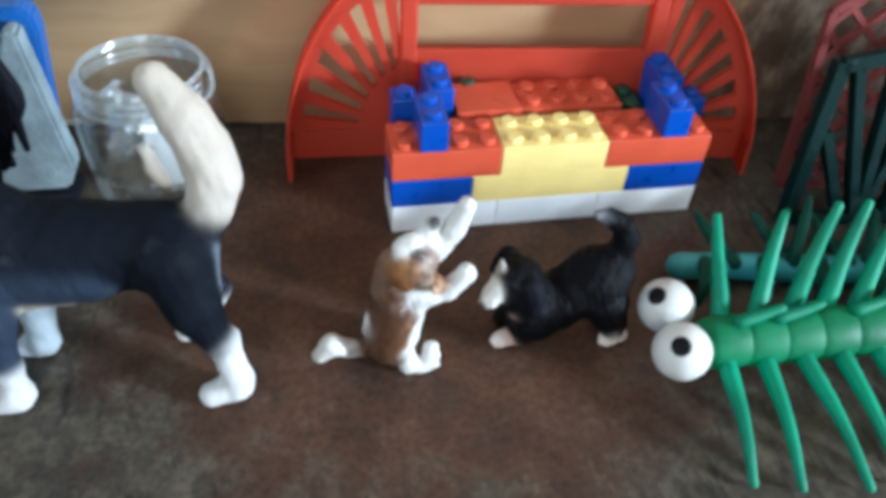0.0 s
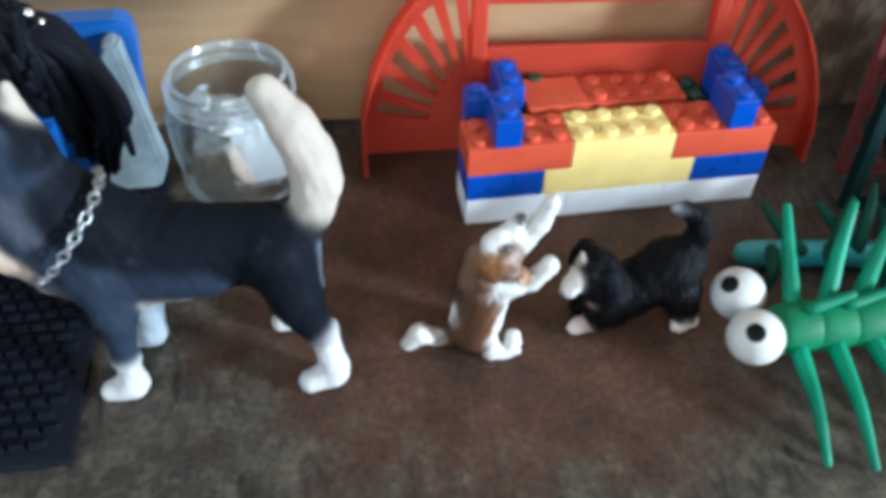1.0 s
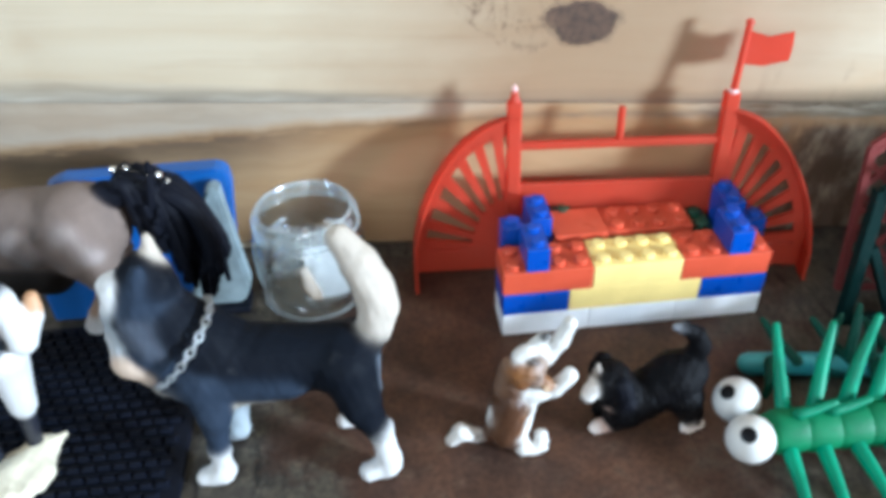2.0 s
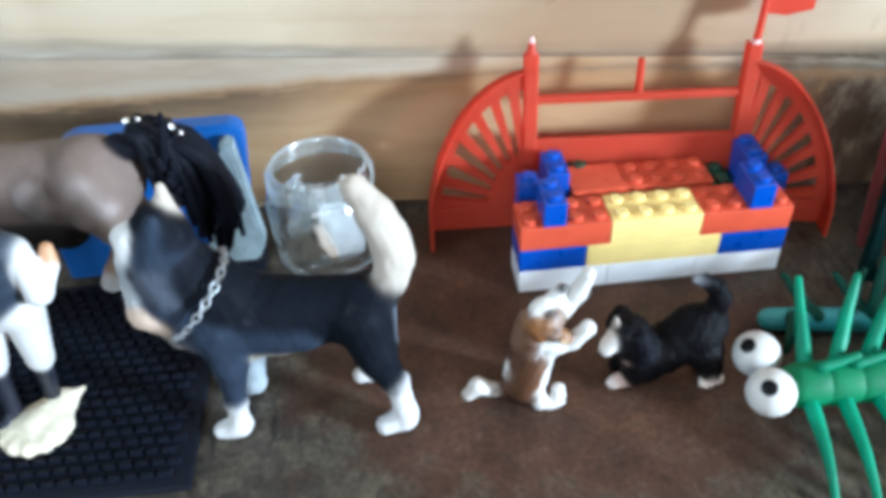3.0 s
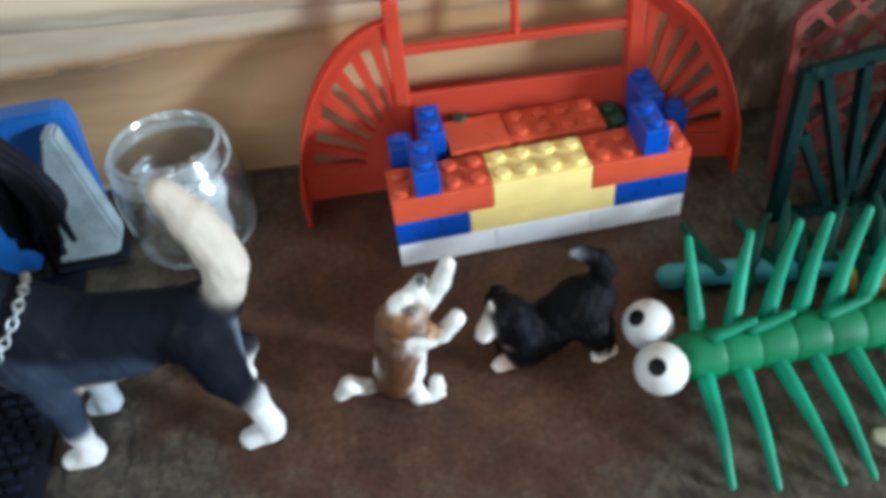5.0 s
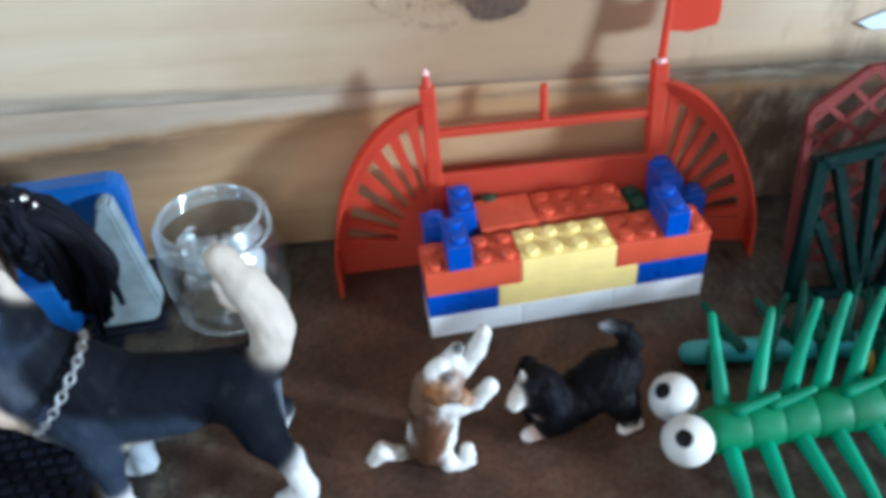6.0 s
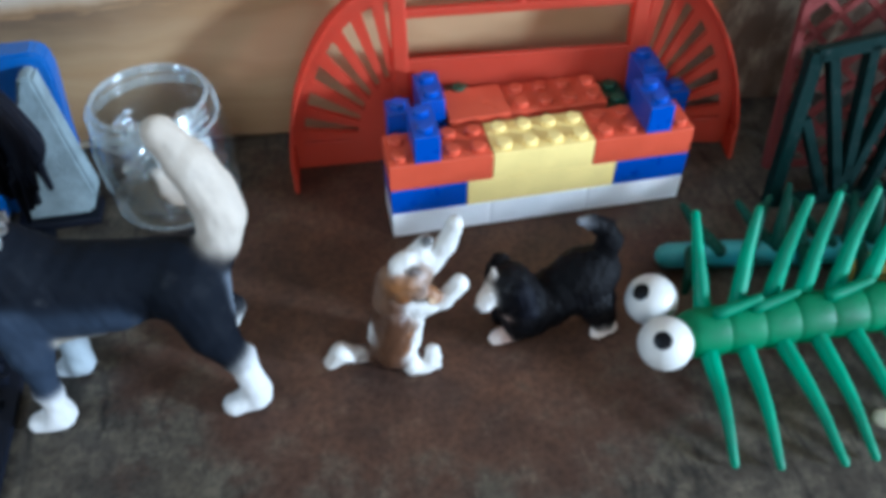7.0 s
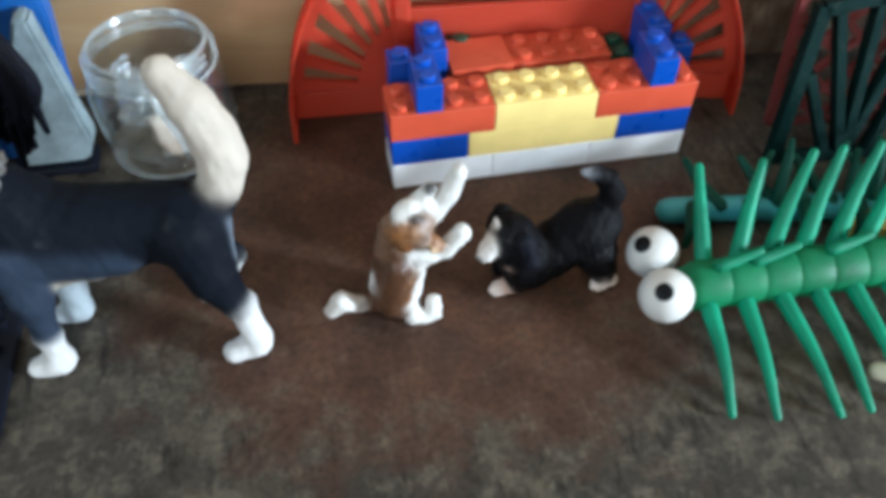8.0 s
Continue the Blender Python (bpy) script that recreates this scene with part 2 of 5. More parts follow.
    for kx, kz, size in ghosts:
        dx = math_node("MULTIPLY", math_node("SUBTRACT", sep.outputs["X"], kx), 0.8)
        dz = math_node("SUBTRACT", sep.outputs["Z"], kz)
        d = math_node("SQRT", math_node("ADD", math_node("MULTIPLY", dx, dx), math_node("MULTIPLY", dz, dz)))
        wob = math_node("ADD", d, math_node("MULTIPLY", math_node("SUBTRACT", noise_tex(t, v, 90.0, 3.0), 0.5), size * 2.0))
        rings = ramp(t, math_node("DIVIDE", wob, size * 2), [(0.0, (0.3, 0.3, 0.3)), (0.2, (0.2, 0.2, 0.2)), (0.27, (0.9, 0.9, 0.9)), (0.36, (0.2, 0.2, 0.2)), (0.45, (0.15, 0.15, 0.15)), (0.52, (0.9, 0.9, 0.9)), (0.62, (0.1, 0.1, 0.1)), (0.74, (0.08, 0.08, 0.08)), (0.8, (0.6, 0.6, 0.6)), (0.88, (0, 0, 0))])
        broken = ramp(t, noise_tex(t, coords(t, (1.6, 1, 0.8)), 150.0, 3.0), [(0.45, (0, 0, 0)), (0.6, (0.9, 0.9, 0.9))])
        col = mix(t, math_node("MULTIPLY", rings, broken), col, (0.13, 0.075, 0.042))
    t.links.new(col, p.inputs["Base Color"])
    p.inputs["Roughness"].default_value = 0.62
    bump(t, p, grain.outputs["Fac"], 0.35, 0.0008)
    return m


def simple(name, colour, rough=0.6, metal=0.0, scale=60.0, vary=0.3, grain=0.2):
    m, t, p = nodes(name)
    n = noise_tex(t, coords(t), scale, 5.0)
    f = noise_tex(t, coords(t), scale * 12, 3.0)
    t.links.new(mix(t, n, tuple(c * (1 - vary) for c in colour), tuple(min(1, c * (1 + vary)) for c in colour)), p.inputs["Base Color"])
    p.inputs["Roughness"].default_value = rough
    p.inputs["Metallic"].default_value = metal
    p.inputs["Specular IOR Level"].default_value = 0.5 if metal else 0.3
    bump(t, p, f, grain, 0.0005)
    return m


def glass_mat(name, clear, gloss, frost, shine=0.09, ripple=0.25, rough=0.05):
    """Clear jar glass: it lets light straight through, mirrors more at a slant, and thick edges look a little milky."""
    m, t, p = nodes(name)
    t.nodes.remove(p)
    through_ = add(t, "BsdfTransparent", Color=(*clear, 1))
    mirror = add(t, "BsdfGlossy", Color=(1, 1, 1, 1), Roughness=rough)
    milk = add(t, "BsdfTranslucent", Color=(0.80, 0.86, 0.88, 1))
    white = add(t, "BsdfDiffuse", Color=(0.72, 0.78, 0.80, 1))
    wave = add(t, "Bump", Strength=ripple, Distance=0.0012)
    t.links.new(noise_tex(t, coords(t, (1, 1, 1.6)), 90.0, 1.0), wave.inputs["Height"])
    for n in (mirror, milk, white):
        t.links.new(wave.outputs["Normal"], n.inputs["Normal"])
    facing = add(t, "LayerWeight", Blend=0.5)
    t.links.new(wave.outputs["Normal"], facing.inputs["Normal"])
    steep = add(t, "Math")
    steep.operation = "POWER"
    steep.inputs[1].default_value = 3.5
    t.links.new(facing.outputs["Facing"], steep.inputs[0])
    slant = add(t, "Math")
    slant.operation = "MULTIPLY_ADD"
    slant.inputs[1].default_value, slant.inputs[2].default_value = gloss, shine
    t.links.new(steep.outputs[0], slant.inputs[0])
    cloudy = add(t, "MixShader", Fac=0.5)
    t.links.new(milk.outputs[0], cloudy.inputs[1])
    t.links.new(white.outputs[0], cloudy.inputs[2])
    body = add(t, "MixShader", Fac=frost)
    t.links.new(through_.outputs[0], body.inputs[1])
    t.links.new(cloudy.outputs[0], body.inputs[2])
    skin = t.nodes.new("ShaderNodeMixShader")
    t.links.new(slant.outputs[0], skin.inputs[0])
    t.links.new(body.outputs[0], skin.inputs[1])
    t.links.new(mirror.outputs[0], skin.inputs[2])
    t.links.new(skin.outputs[0], t.nodes["Material Output"].inputs["Surface"])
    return m


RED = plastic("red_brick_plastic", (0.58, 0.080, 0.036), 0.33)
YELLOW = plastic("yellow_brick_plastic", (0.86, 0.655, 0.235), 0.33)
BLUE = plastic("blue_brick_plastic", (0.004, 0.060, 0.36), 0.3)
WHITE = plastic("white_brick_plastic", (0.92, 0.92, 0.91), 0.35)
DARK_GREEN = plastic("dark_green_plastic", (0.008, 0.055, 0.028), 0.35)
GATE_RED = plastic("red_gate_plastic", (0.74, 0.112, 0.058), 0.42, 0.15, 0.0, 0.2)
LIME = plastic("rubbery_green", (0.004, 0.165, 0.062), 0.55, 0.5, 0.12, 0.3, 0.02, 0.22)
DORSAL_GREEN = plastic("rubbery_sea_green", (0.005, 0.175, 0.085), 0.55, 0.35, 0.1, 0.2, 0.02, 0.2)
SPIKE_GREEN = plastic("rubbery_blue_green", (0.005, 0.265, 0.140), 0.5, 0.45, 0.12, 0.2, 0.02, 0.25)
TEAL = plastic("rubbery_teal", (0.05, 0.34, 0.36), 0.4, 0.25, 0.1)
DEEP_GREEN = plastic("rubbery_dark_green", (0.005, 0.05, 0.032), 0.45)
# stand's teal taken darker in its base colour to carry missing shade
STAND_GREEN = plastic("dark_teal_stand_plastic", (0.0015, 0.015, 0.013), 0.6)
LATTICE_RED = plastic("maroon_lattice_plastic", (0.17, 0.036, 0.032), 0.6)
GLINT_PINK = plastic("pinkish_glint_plastic", (0.72, 0.42, 0.38), 0.5)
MUSTARD = plastic("mustard_plastic", (0.55, 0.33, 0.04), 0.5)
EYE_WHITE = plastic("matt_white_eyeball", (0.55, 0.54, 0.51), 0.42, 0.06, 0.0, 0.05)
PUPIL = plastic("black_pupil", (0.004, 0.004, 0.005), 0.35, 0.18, 0.0, 0.05, 0.0, 0.15)
RUBBER = simple("black_ribbed_rubber", (0.004, 0.0055, 0.011), 0.5, 0.0, 90.0, 0.4)
BOX_BLUE = plastic("blue_box_plastic", (0.010, 0.094, 0.33), 0.4)
STONE_GREY = simple("grey_moulded_stone", (0.19, 0.235, 0.245), 0.7, 0.0, 90.0, 0.75, 1.0)
CHAIN = simple("dull_steel_chain", (0.38, 0.40, 0.41), 0.34, 1.0, 200.0, 0.2)
SILVER = simple("silver_bead", (0.85, 0.85, 0.85), 0.18, 1.0, 200.0, 0.1, 0.05)
ROD = plastic("pale_blue_rod_plastic", (0.62, 0.72, 0.78), 0.3)
ROD_END = plastic("grey_rod_end", (0.10, 0.10, 0.11), 0.45)
SHELL = simple("cream_shell", (0.62, 0.56, 0.42), 0.5, 0.0, 120.0, 0.25, 0.5)
PAPER = simple("white_paper", (0.88, 0.88, 0.87), 0.8, 0.0, 150.0, 0.05, 0.3)
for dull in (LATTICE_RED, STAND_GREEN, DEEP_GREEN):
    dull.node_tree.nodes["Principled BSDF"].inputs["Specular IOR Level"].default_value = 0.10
gt = GATE_RED.node_tree
glow = add(gt, "BsdfTranslucent", Color=(0.72, 0.12, 0.055, 1))
blend_ = add(gt, "MixShader", Fac=0.42)
gt.links.new(gt.nodes["Principled BSDF"].outputs[0], blend_.inputs[1])
gt.links.new(glow.outputs[0], blend_.inputs[2])
pass_ = add(gt, "BsdfTransparent", Color=(0.92, 0.15, 0.07, 1))
thin = add(gt, "MixShader", Fac=0.36)
gt.links.new(blend_.outputs[0], thin.inputs[1])
gt.links.new(pass_.outputs[0], thin.inputs[2])
gt.links.new(thin.outputs[0], gt.nodes["Material Output"].inputs["Surface"])
FIGURE = paint_mat("painted_figurine", 0.6, 420.0, 0.35, 0.06)
MATT_BLACK = paint_mat("painted_matt_black", 0.6, 420.0, 0.4, 0.08)
FIGURE_GLOSS = paint_mat("painted_figurine_gloss", 0.40, 300.0, 0.2, 0.32)
TABLE = table_mat()
TABLE_LEG = simple("dark_table_wood", (0.05, 0.032, 0.022), 0.55)
GLASS = glass_mat("clear_jar_glass", (0.93, 0.955, 0.955), 0.7, 0.006, 0.12, 0.5, 0.10)
# milky white share stands in for light gathered in the thick edges
GLASS_EDGE = glass_mat("thick_jar_glass", (0.92, 0.96, 0.97), 0.55, 0.22, 0.16, 0.3, 0.10)
RUBBER.node_tree.nodes["Principled BSDF"].inputs["Specular IOR Level"].default_value = 0.2
FILM = glass_mat("clear_wrapper_film", (0.86, 0.89, 0.90), 0.9, 0.16, 0.34, 0.3, 0.16)
PLASTER = simple("plain_wall_paint", (0.17, 0.14, 0.11), 0.9, 0.0, 4.0, 0.08)
FLOOR_WOOD = simple("brown_floor_boards", (0.14, 0.09, 0.055), 0.6, 0.0, 8.0, 0.3)
CEILING_PAINT = simple("white_ceiling_paint", (0.50, 0.47, 0.42), 0.9, 0.0, 4.0, 0.05)
FRAME_PAINT = simple("white_window_paint", (0.72, 0.72, 0.70), 0.5, 0.0, 20.0, 0.06)


# ---- mesh helpers (all lengths in millimetres) ----
def part(name, bm, material, parent=None, label="", smooth=False):
    me = bpy.data.meshes.new(name)
    bmesh.ops.scale(bm, vec=(MM, MM, MM), verts=bm.verts)
    bmesh.ops.recalc_face_normals(bm, faces=bm.faces)
    if smooth:
        for f in bm.faces:
            f.smooth = True
    bm.to_mesh(me)
    bm.free()
    me.materials.append(material)
    ob = new(name, me)
    if parent:
        ob.parent = parent
    return tagged(ob, label)


def thing(name, label, category, group="", at=(0, 0, 0), kind=""):
    ob = new(name)
    ob.empty_display_size = 0.01
    ob.location = Vector(at) * MM
    return tagged(ob, label, category, group, kind)


def box(bm, lo, hi, bevel=0.0, m=None):
    made = bmesh.ops.create_cube(bm, size=1.0)["verts"]
    lo, hi = Vector(lo), Vector(hi)
    for v in made:
        v.co = Vector(((lo[i] + hi[i]) / 2 + v.co[i] * (hi[i] - lo[i]) for i in range(3)))
    if bevel:
        edges = list({e for v in made for e in v.link_edges})
        made = bmesh.ops.bevel(bm, geom=edges, offset=bevel, segments=2, affect="EDGES", profile=0.5)["verts"]
        made = list({v for v in made} | set())
    if m is not None:
        bmesh.ops.transform(bm, matrix=m, verts=list(made))
    return made


def cyl(bm, a, b, ra, rb=None, seg=16, m=None):
    a, b = Vector(a), Vector(b)
    d = b - a
    made = bmesh.ops.create_cone(bm, cap_ends=True, segments=seg, radius1=ra, radius2=ra if rb is None else rb, depth=d.length)["verts"]
    t = Matrix.Translation((a + b) / 2) @ d.to_track_quat("Z", "Y").to_matrix().to_4x4()
    bmesh.ops.transform(bm, matrix=(m @ t) if m else t, verts=made)
    return made


def tube(bm, pts, radii, seg=12, sub=6, squash=1.0):
    """A rounded, tapered tube through the points (Catmull-Rom), closed at both ends."""
    pts = [Vector(p) for p in pts]
    ext = [2 * pts[0] - pts[1], *pts, 2 * pts[-1] - pts[-2]]
    line = []
    for i in range(1, len(ext) - 2):
        p0, p1, p2, p3 = ext[i - 1:i + 3]
        for k in range(sub):
            u = k / sub
            line.append((0.5 * (2 * p1 + (p2 - p0) * u + (2 * p0 - 5 * p1 + 4 * p2 - p3) * u * u + (3 * p1 - p0 - 3 * p2 + p3) * u ** 3),
                         radii[i - 1] * (1 - u) + radii[i] * u))
    line.append((pts[-1], radii[-1]))
    d0, d1 = (line[1][0] - line[0][0]).normalized(), (line[-1][0] - line[-2][0]).normalized()
    r0, r1 = line[0][1], line[-1][1]
    line = [(line[0][0] - d0 * r0 * 0.9, r0 * 0.35), (line[0][0] - d0 * r0 * 0.6, r0 * 0.8)] + line + [(line[-1][0] + d1 * r1 * 0.6, r1 * 0.8), (line[-1][0] + d1 * r1 * 0.9, r1 * 0.35)]
    rings, side = [], None
    for i, (p, r) in enumerate(line):
        d = (line[min(i + 1, len(line) - 1)][0] - line[max(i - 1, 0)][0]).normalized()
        if side is None:
            side = d.orthogonal().normalized()
        side = (side - d * side.dot(d)).normalized()
        up = d.cross(side)
        rings.append([bm.verts.new(p + r * (math.cos(a) * side + squash * math.sin(a) * up)) for a in (2 * math.pi * j / seg for j in range(seg))])
    for a, b in zip(rings, rings[1:]):
        for j in range(seg):
            bm.faces.new((a[j], a[(j + 1) % seg], b[(j + 1) % seg], b[j]))
    bm.faces.new(rings[0][::-1])
    bm.faces.new(rings[-1])


def lathe(bm, profile, centre=(0, 0, 0), seg=48):
    c = Vector(centre)
    rings = []
    for r, z in profile:
        if r < 1e-6:
            rings.append([bm.verts.new(c + Vector((0, 0, z)))])
        else:
            rings.append([bm.verts.new(c + Vector((r * math.cos(2 * math.pi * j / seg), r * math.sin(2 * math.pi * j / seg), z))) for j in range(seg)])
    for a, b in zip(rings, rings[1:]):
        for j in range(seg):
            k = (j + 1) % seg
            if len(a) == 1 and len(b) == 1:
                continue
            if len(a) == 1:
                bm.faces.new((a[0], b[k], b[j]))
            elif len(b) == 1:
                bm.faces.new((a[j], a[k], b[0]))
            else:
                bm.faces.new((a[j], a[k], b[k], b[j]))


def extrude_poly(bm, pts, depth, m=None, bevel=0.0):
    """A flat outline in the xz plane, given depth along y."""
    lo = [bm.verts.new((x, 0, z)) for x, z in pts]
    f = bm.faces.new(lo)
    got = bmesh.ops.extrude_face_region(bm, geom=[f])["geom"]
    top = [g for g in got if isinstance(g, bmesh.types.BMVert)]
    bmesh.ops.translate(bm, vec=(0, depth, 0), verts=top)
    made = lo + top
    if m is not None:
        bmesh.ops.transform(bm, matrix=m, verts=made)
    return made


def sculpt(name, prims, step, material, blend=1.2, fur=0.25, fur_scale=0.45, sharp=0.5, mottle=0.0):
    """One closed skin round tapered capsules (a, b, ra, rb, colour), smoothly joined, with the paint of the nearest one."""
    A = np.array([p[0] for p in prims], float)
    B = np.array([p[1] for p in prims], float)
    ra, rb = np.array([p[2] for p in prims], float), np.array([p[3] for p in prims], float)
    col = np.array([p[4] for p in prims], float)
    rmax = np.maximum(ra, rb)[:, None]
    lo = np.minimum(A - rmax, B - rmax).min(0) - 3 * step - 1
    hi = np.maximum(A + rmax, B + rmax).max(0) + 3 * step + 1
    n = np.ceil((hi - lo) / step).astype(int) + 1

    rng = np.random.default_rng(11)
    waves = rng.normal(size=(14, 3)) * fur_scale * np.array([2.0, 2.6, 1.5])
    phase = rng.uniform(0, 6.28, 14)

    def dists(P):
        out = np.empty((len(prims), len(P)), np.float32)
        for i in range(len(prims)):
            d = B[i] - A[i]
            u = np.clip((P - A[i]) @ d / max(d @ d, 1e-9), 0, 1)
            out[i] = np.linalg.norm(P - A[i] - u[:, None] * d, axis=1) - (ra[i] + u * (rb[i] - ra[i]))
        return out

    def field(P):
        D = dists(P)
        m = D.min(0)
        f = m - blend * np.log(np.exp(-(D - m) / blend).sum(0))
        wave = sum(np.sin(P @ d + h) for d, h in zip(waves, phase)) / 3.0
        return f + fur * 0.5 * wave

    xs = [lo[i] + step * np.arange(n[i]) for i in range(3)]
    G = np.stack(np.meshgrid(*xs, indexing="ij"), -1).reshape(-1, 3)
    F = field(G).reshape(n)
    inside = F < 0
    c = [inside[i:n[0] - 1 + i, j:n[1] - 1 + j, k:n[2] - 1 + k] for i in (0, 1) for j in (0, 1) for k in (0, 1)]
    total = sum(x.astype(np.int8) for x in c)
    cells = (total > 0) & (total < 8)
    idx = -np.ones(cells.shape, int)
    where = np.argwhere(cells)
    idx[cells] = np.arange(len(where))
    acc, cnt = np.zeros((len(where), 3)), np.zeros(len(where))
    corners = [(i, j, k) for i in (0, 1) for j in (0, 1) for k in (0, 1)]
    for a in corners:
        for ax in range(3):
            if a[ax]:
                continue
            b = list(a)
            b[ax] = 1
            fa = F[tuple((where + a).T)]
            fb = F[tuple((where + b).T)]
            cross = (fa < 0) != (fb < 0)
            u = np.where(cross, fa / np.where(fa == fb, 1, fa - fb), 0)
            pt = where + np.array(a, float)
            pt[:, ax] += u
            acc += pt * cross[:, None]
            cnt += cross
    V = lo + step * acc / cnt[:, None]
    quads = []
    for ax in range(3):
        o1, o2 = [i for i in range(3) if i != ax]
        s0 = [slice(None)] * 3
        s1 = [slice(None)] * 3
        s0[ax], s1[ax] = slice(0, -1), slice(1, None)
        change = np.argwhere(inside[tuple(s0)] != inside[tuple(s1)])
        ok = (change[:, o1] > 0) & (change[:, o2] > 0) & (change[:, o1] < n[o1] - 1) & (change[:, o2] < n[o2] - 1)
        e = change[ok]
        flip = inside[tuple(e.T)]
        e1, e2 = np.zeros(3, int), np.zeros(3, int)
        e1[o1], e2[o2] = 1, 1
        q = np.stack([idx[tuple((e - s).T)] for s in (e1 * 0, e1, e1 + e2, e2)], 1)
        if ax == 1:
            flip = ~flip
        q[~flip] = q[~flip][:, ::-1]
        quads.append(q)
    Q = np.concatenate(quads)
    Q = Q[(Q >= 0).all(1)]
    D = dists(V)
    if mottle:
        ph = np.arange(len(prims))[:, None] * 1.7
        D = D + mottle * np.sin(V[:, 0] * 0.9 + ph) * np.sin(V[:, 1] * 1.1 + ph * 2) * np.sin(V[:, 2] * 0.8 + ph * 0.7)
    w = np.exp(-(D - D.min(0)) / sharp)
    w /= w.sum(0)
    paint = w.T @ col
    me = bpy.data.meshes.new(name)
    me.from_pydata((V * MM).tolist(), [], Q[:, ::-1].tolist())
    attr = me.color_attributes.new("paint", "FLOAT_COLOR", "POINT")
    attr.data.foreach_set("color", np.c_[paint, np.ones(len(V))].astype(np.float32).ravel())
    me.polygons.foreach_set("use_smooth", np.ones(len(me.polygons), bool))
    me.materials.append(material)
    me.update()
    return new(name, me)


# ---- the room ----
# The timber wall behind the table turns slightly away from the toy castle's front.
WALL_TURN = math.atan(-0.08)
CRACK = 60.0

wall_back = thing("wall_back", "timber wall of wide knotty pine planks with dark cracks", "wall", kind="structure")
wall_back.matrix_world = Matrix.Translation((0, 0.060, 0)) @ Matrix.Rotation(WALL_TURN, 4, "Z") @ Matrix.Rotation(radians(2.2), 4, "Y")
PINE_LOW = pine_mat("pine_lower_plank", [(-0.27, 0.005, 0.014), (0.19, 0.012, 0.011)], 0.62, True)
PINE_MID = pine_mat("pine_upper_plank", [(0.033, 0.0313, 0.0092), (-0.33, 0.05, 0.016)], 0.77, False, [(-0.004, 0.041, 0.0055), (0.012, 0.036, 0.0085)])
PINE_FAR = pine_mat("pine_far_plank", [(0.4, 0.0, 0.02), (-0.6, 0.03, 0.02)], 1.0)
spans = [(-750, -560), (-558, -360), (-358, -182), (-180, -3), (-1.5, CRACK + 3.8), (CRACK + 3.9, 190), (191, 360), (361, 540), (541, 740), (741, 930), (931, 1120), (1121, 1300), (1301, 1550)]
for lo, hi in spans:
    bm = bmesh.new()
    box(bm, (-1500, 0, 0), (1500, 30, hi - lo))
    bmesh.ops.subdivide_edges(bm, edges=[e for e in bm.edges if abs(e.verts[0].co.x - e.verts[1].co.x) > 1], cuts=240, use_grid_fill=True)
    for v in bm.verts:
        if abs(v.co.x) < 1499:
            edge = (noise.noise(Vector((v.co.x * 0.012, hi * 0.1, 0))) * 1.1 + noise.noise(Vector((v.co.x * 0.06, hi * 0.2, 3))) * 0.5) * (0.15 if -5 < lo < 70 else 1.0)
            v.co.z += -abs(edge) if v.co.z > 1 else abs(edge) * 0.7
            v.co.y += noise.noise(Vector((v.co.x * 0.006, lo * 0.05, 7))) * 0.8 if v.co.y < 1 else 0
    bmesh.ops.bevel(bm, geom=[e for e in bm.edges if abs(e.verts[0].co.y) < 2.5 and abs(e.verts[1].co.y) < 2.5 and abs(e.verts[0].co.x - e.verts[1].co.x) > 1], offset=0.1 if -5 < lo < 70 else 1.6, segments=2, affect="EDGES")
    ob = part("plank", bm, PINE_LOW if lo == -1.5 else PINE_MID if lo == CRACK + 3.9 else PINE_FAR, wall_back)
    ob.location = (0, 0, lo * MM)
bm = bmesh.new()
box(bm, (-1500, 30.5, -750), (1500, 60, 1550))
part("wall_core", bm, TABLE_LEG, wall_back)


def wall_with_window(name, label, m, length, opening):
    """A plain wall along local x with one opening, its frame, bars and sill."""
    x0, x1, z0, z1 = opening
    w = thing(name, label, "wall", kind="structure")
    w.matrix_world = m
    for lo, hi in (((0, 0, -750), (x0, 100, 1550)), ((x1, 0, -750), (length, 100, 1550)), ((x0, 0, -750), (x1, 100, z0)), ((x0, 0, z1), (x1, 100, 1550))):
        bm = bmesh.new()
        box(bm, lo, hi)
        part("wall_panel", bm, PLASTER, w)
    bm = bmesh.new()
    for lo, hi in (((x0, 30, z0), (x0 + 30, 75, z1)), ((x1 - 30, 30, z0), (x1, 75, z1)), ((x0 + 30, 30, z0), (x1 - 30, 75, z0 + 30)), ((x0 + 30, 30, z1 - 30), (x1 - 30, 75, z1))):
        box(bm, lo, hi, 2.0)
    part("window_frame", bm, FRAME_PAINT, w)
    bm = bmesh.new()
    box(bm, (x0 - 20, -40, z0 - 22), (x1 + 20, -2, z0 - 2), 2.0)
    part("window_sill", bm, FRAME_PAINT, w)
    return w


wall_with_window("wall_right", "plain painted wall with a window", Matrix.Translation((1.5, -2.2, 0)) @ Matrix.Rotation(radians(90), 4, "Z") @ Matrix.Rotation(radians(180), 4, "Z") @ Matrix.Translation((-2.2, 0, 0)), 2200, (730, 1150, 160, 640))
wall_with_window("wall_front", "plain painted wall with an assumed wide window", Matrix.Translation((1.5, -1.5, 0)) @ Matrix.Rotation(radians(180), 4, "Z"), 3000, (1180, 2330, 300, 900))
wall_with_window("wall_left", "plain painted wall with a window", Matrix.Translation((-1.0, -2.2, 0)) @ Matrix.Rotation(radians(90), 4, "Z"), 2290, (1560, 2010, 460, 900))
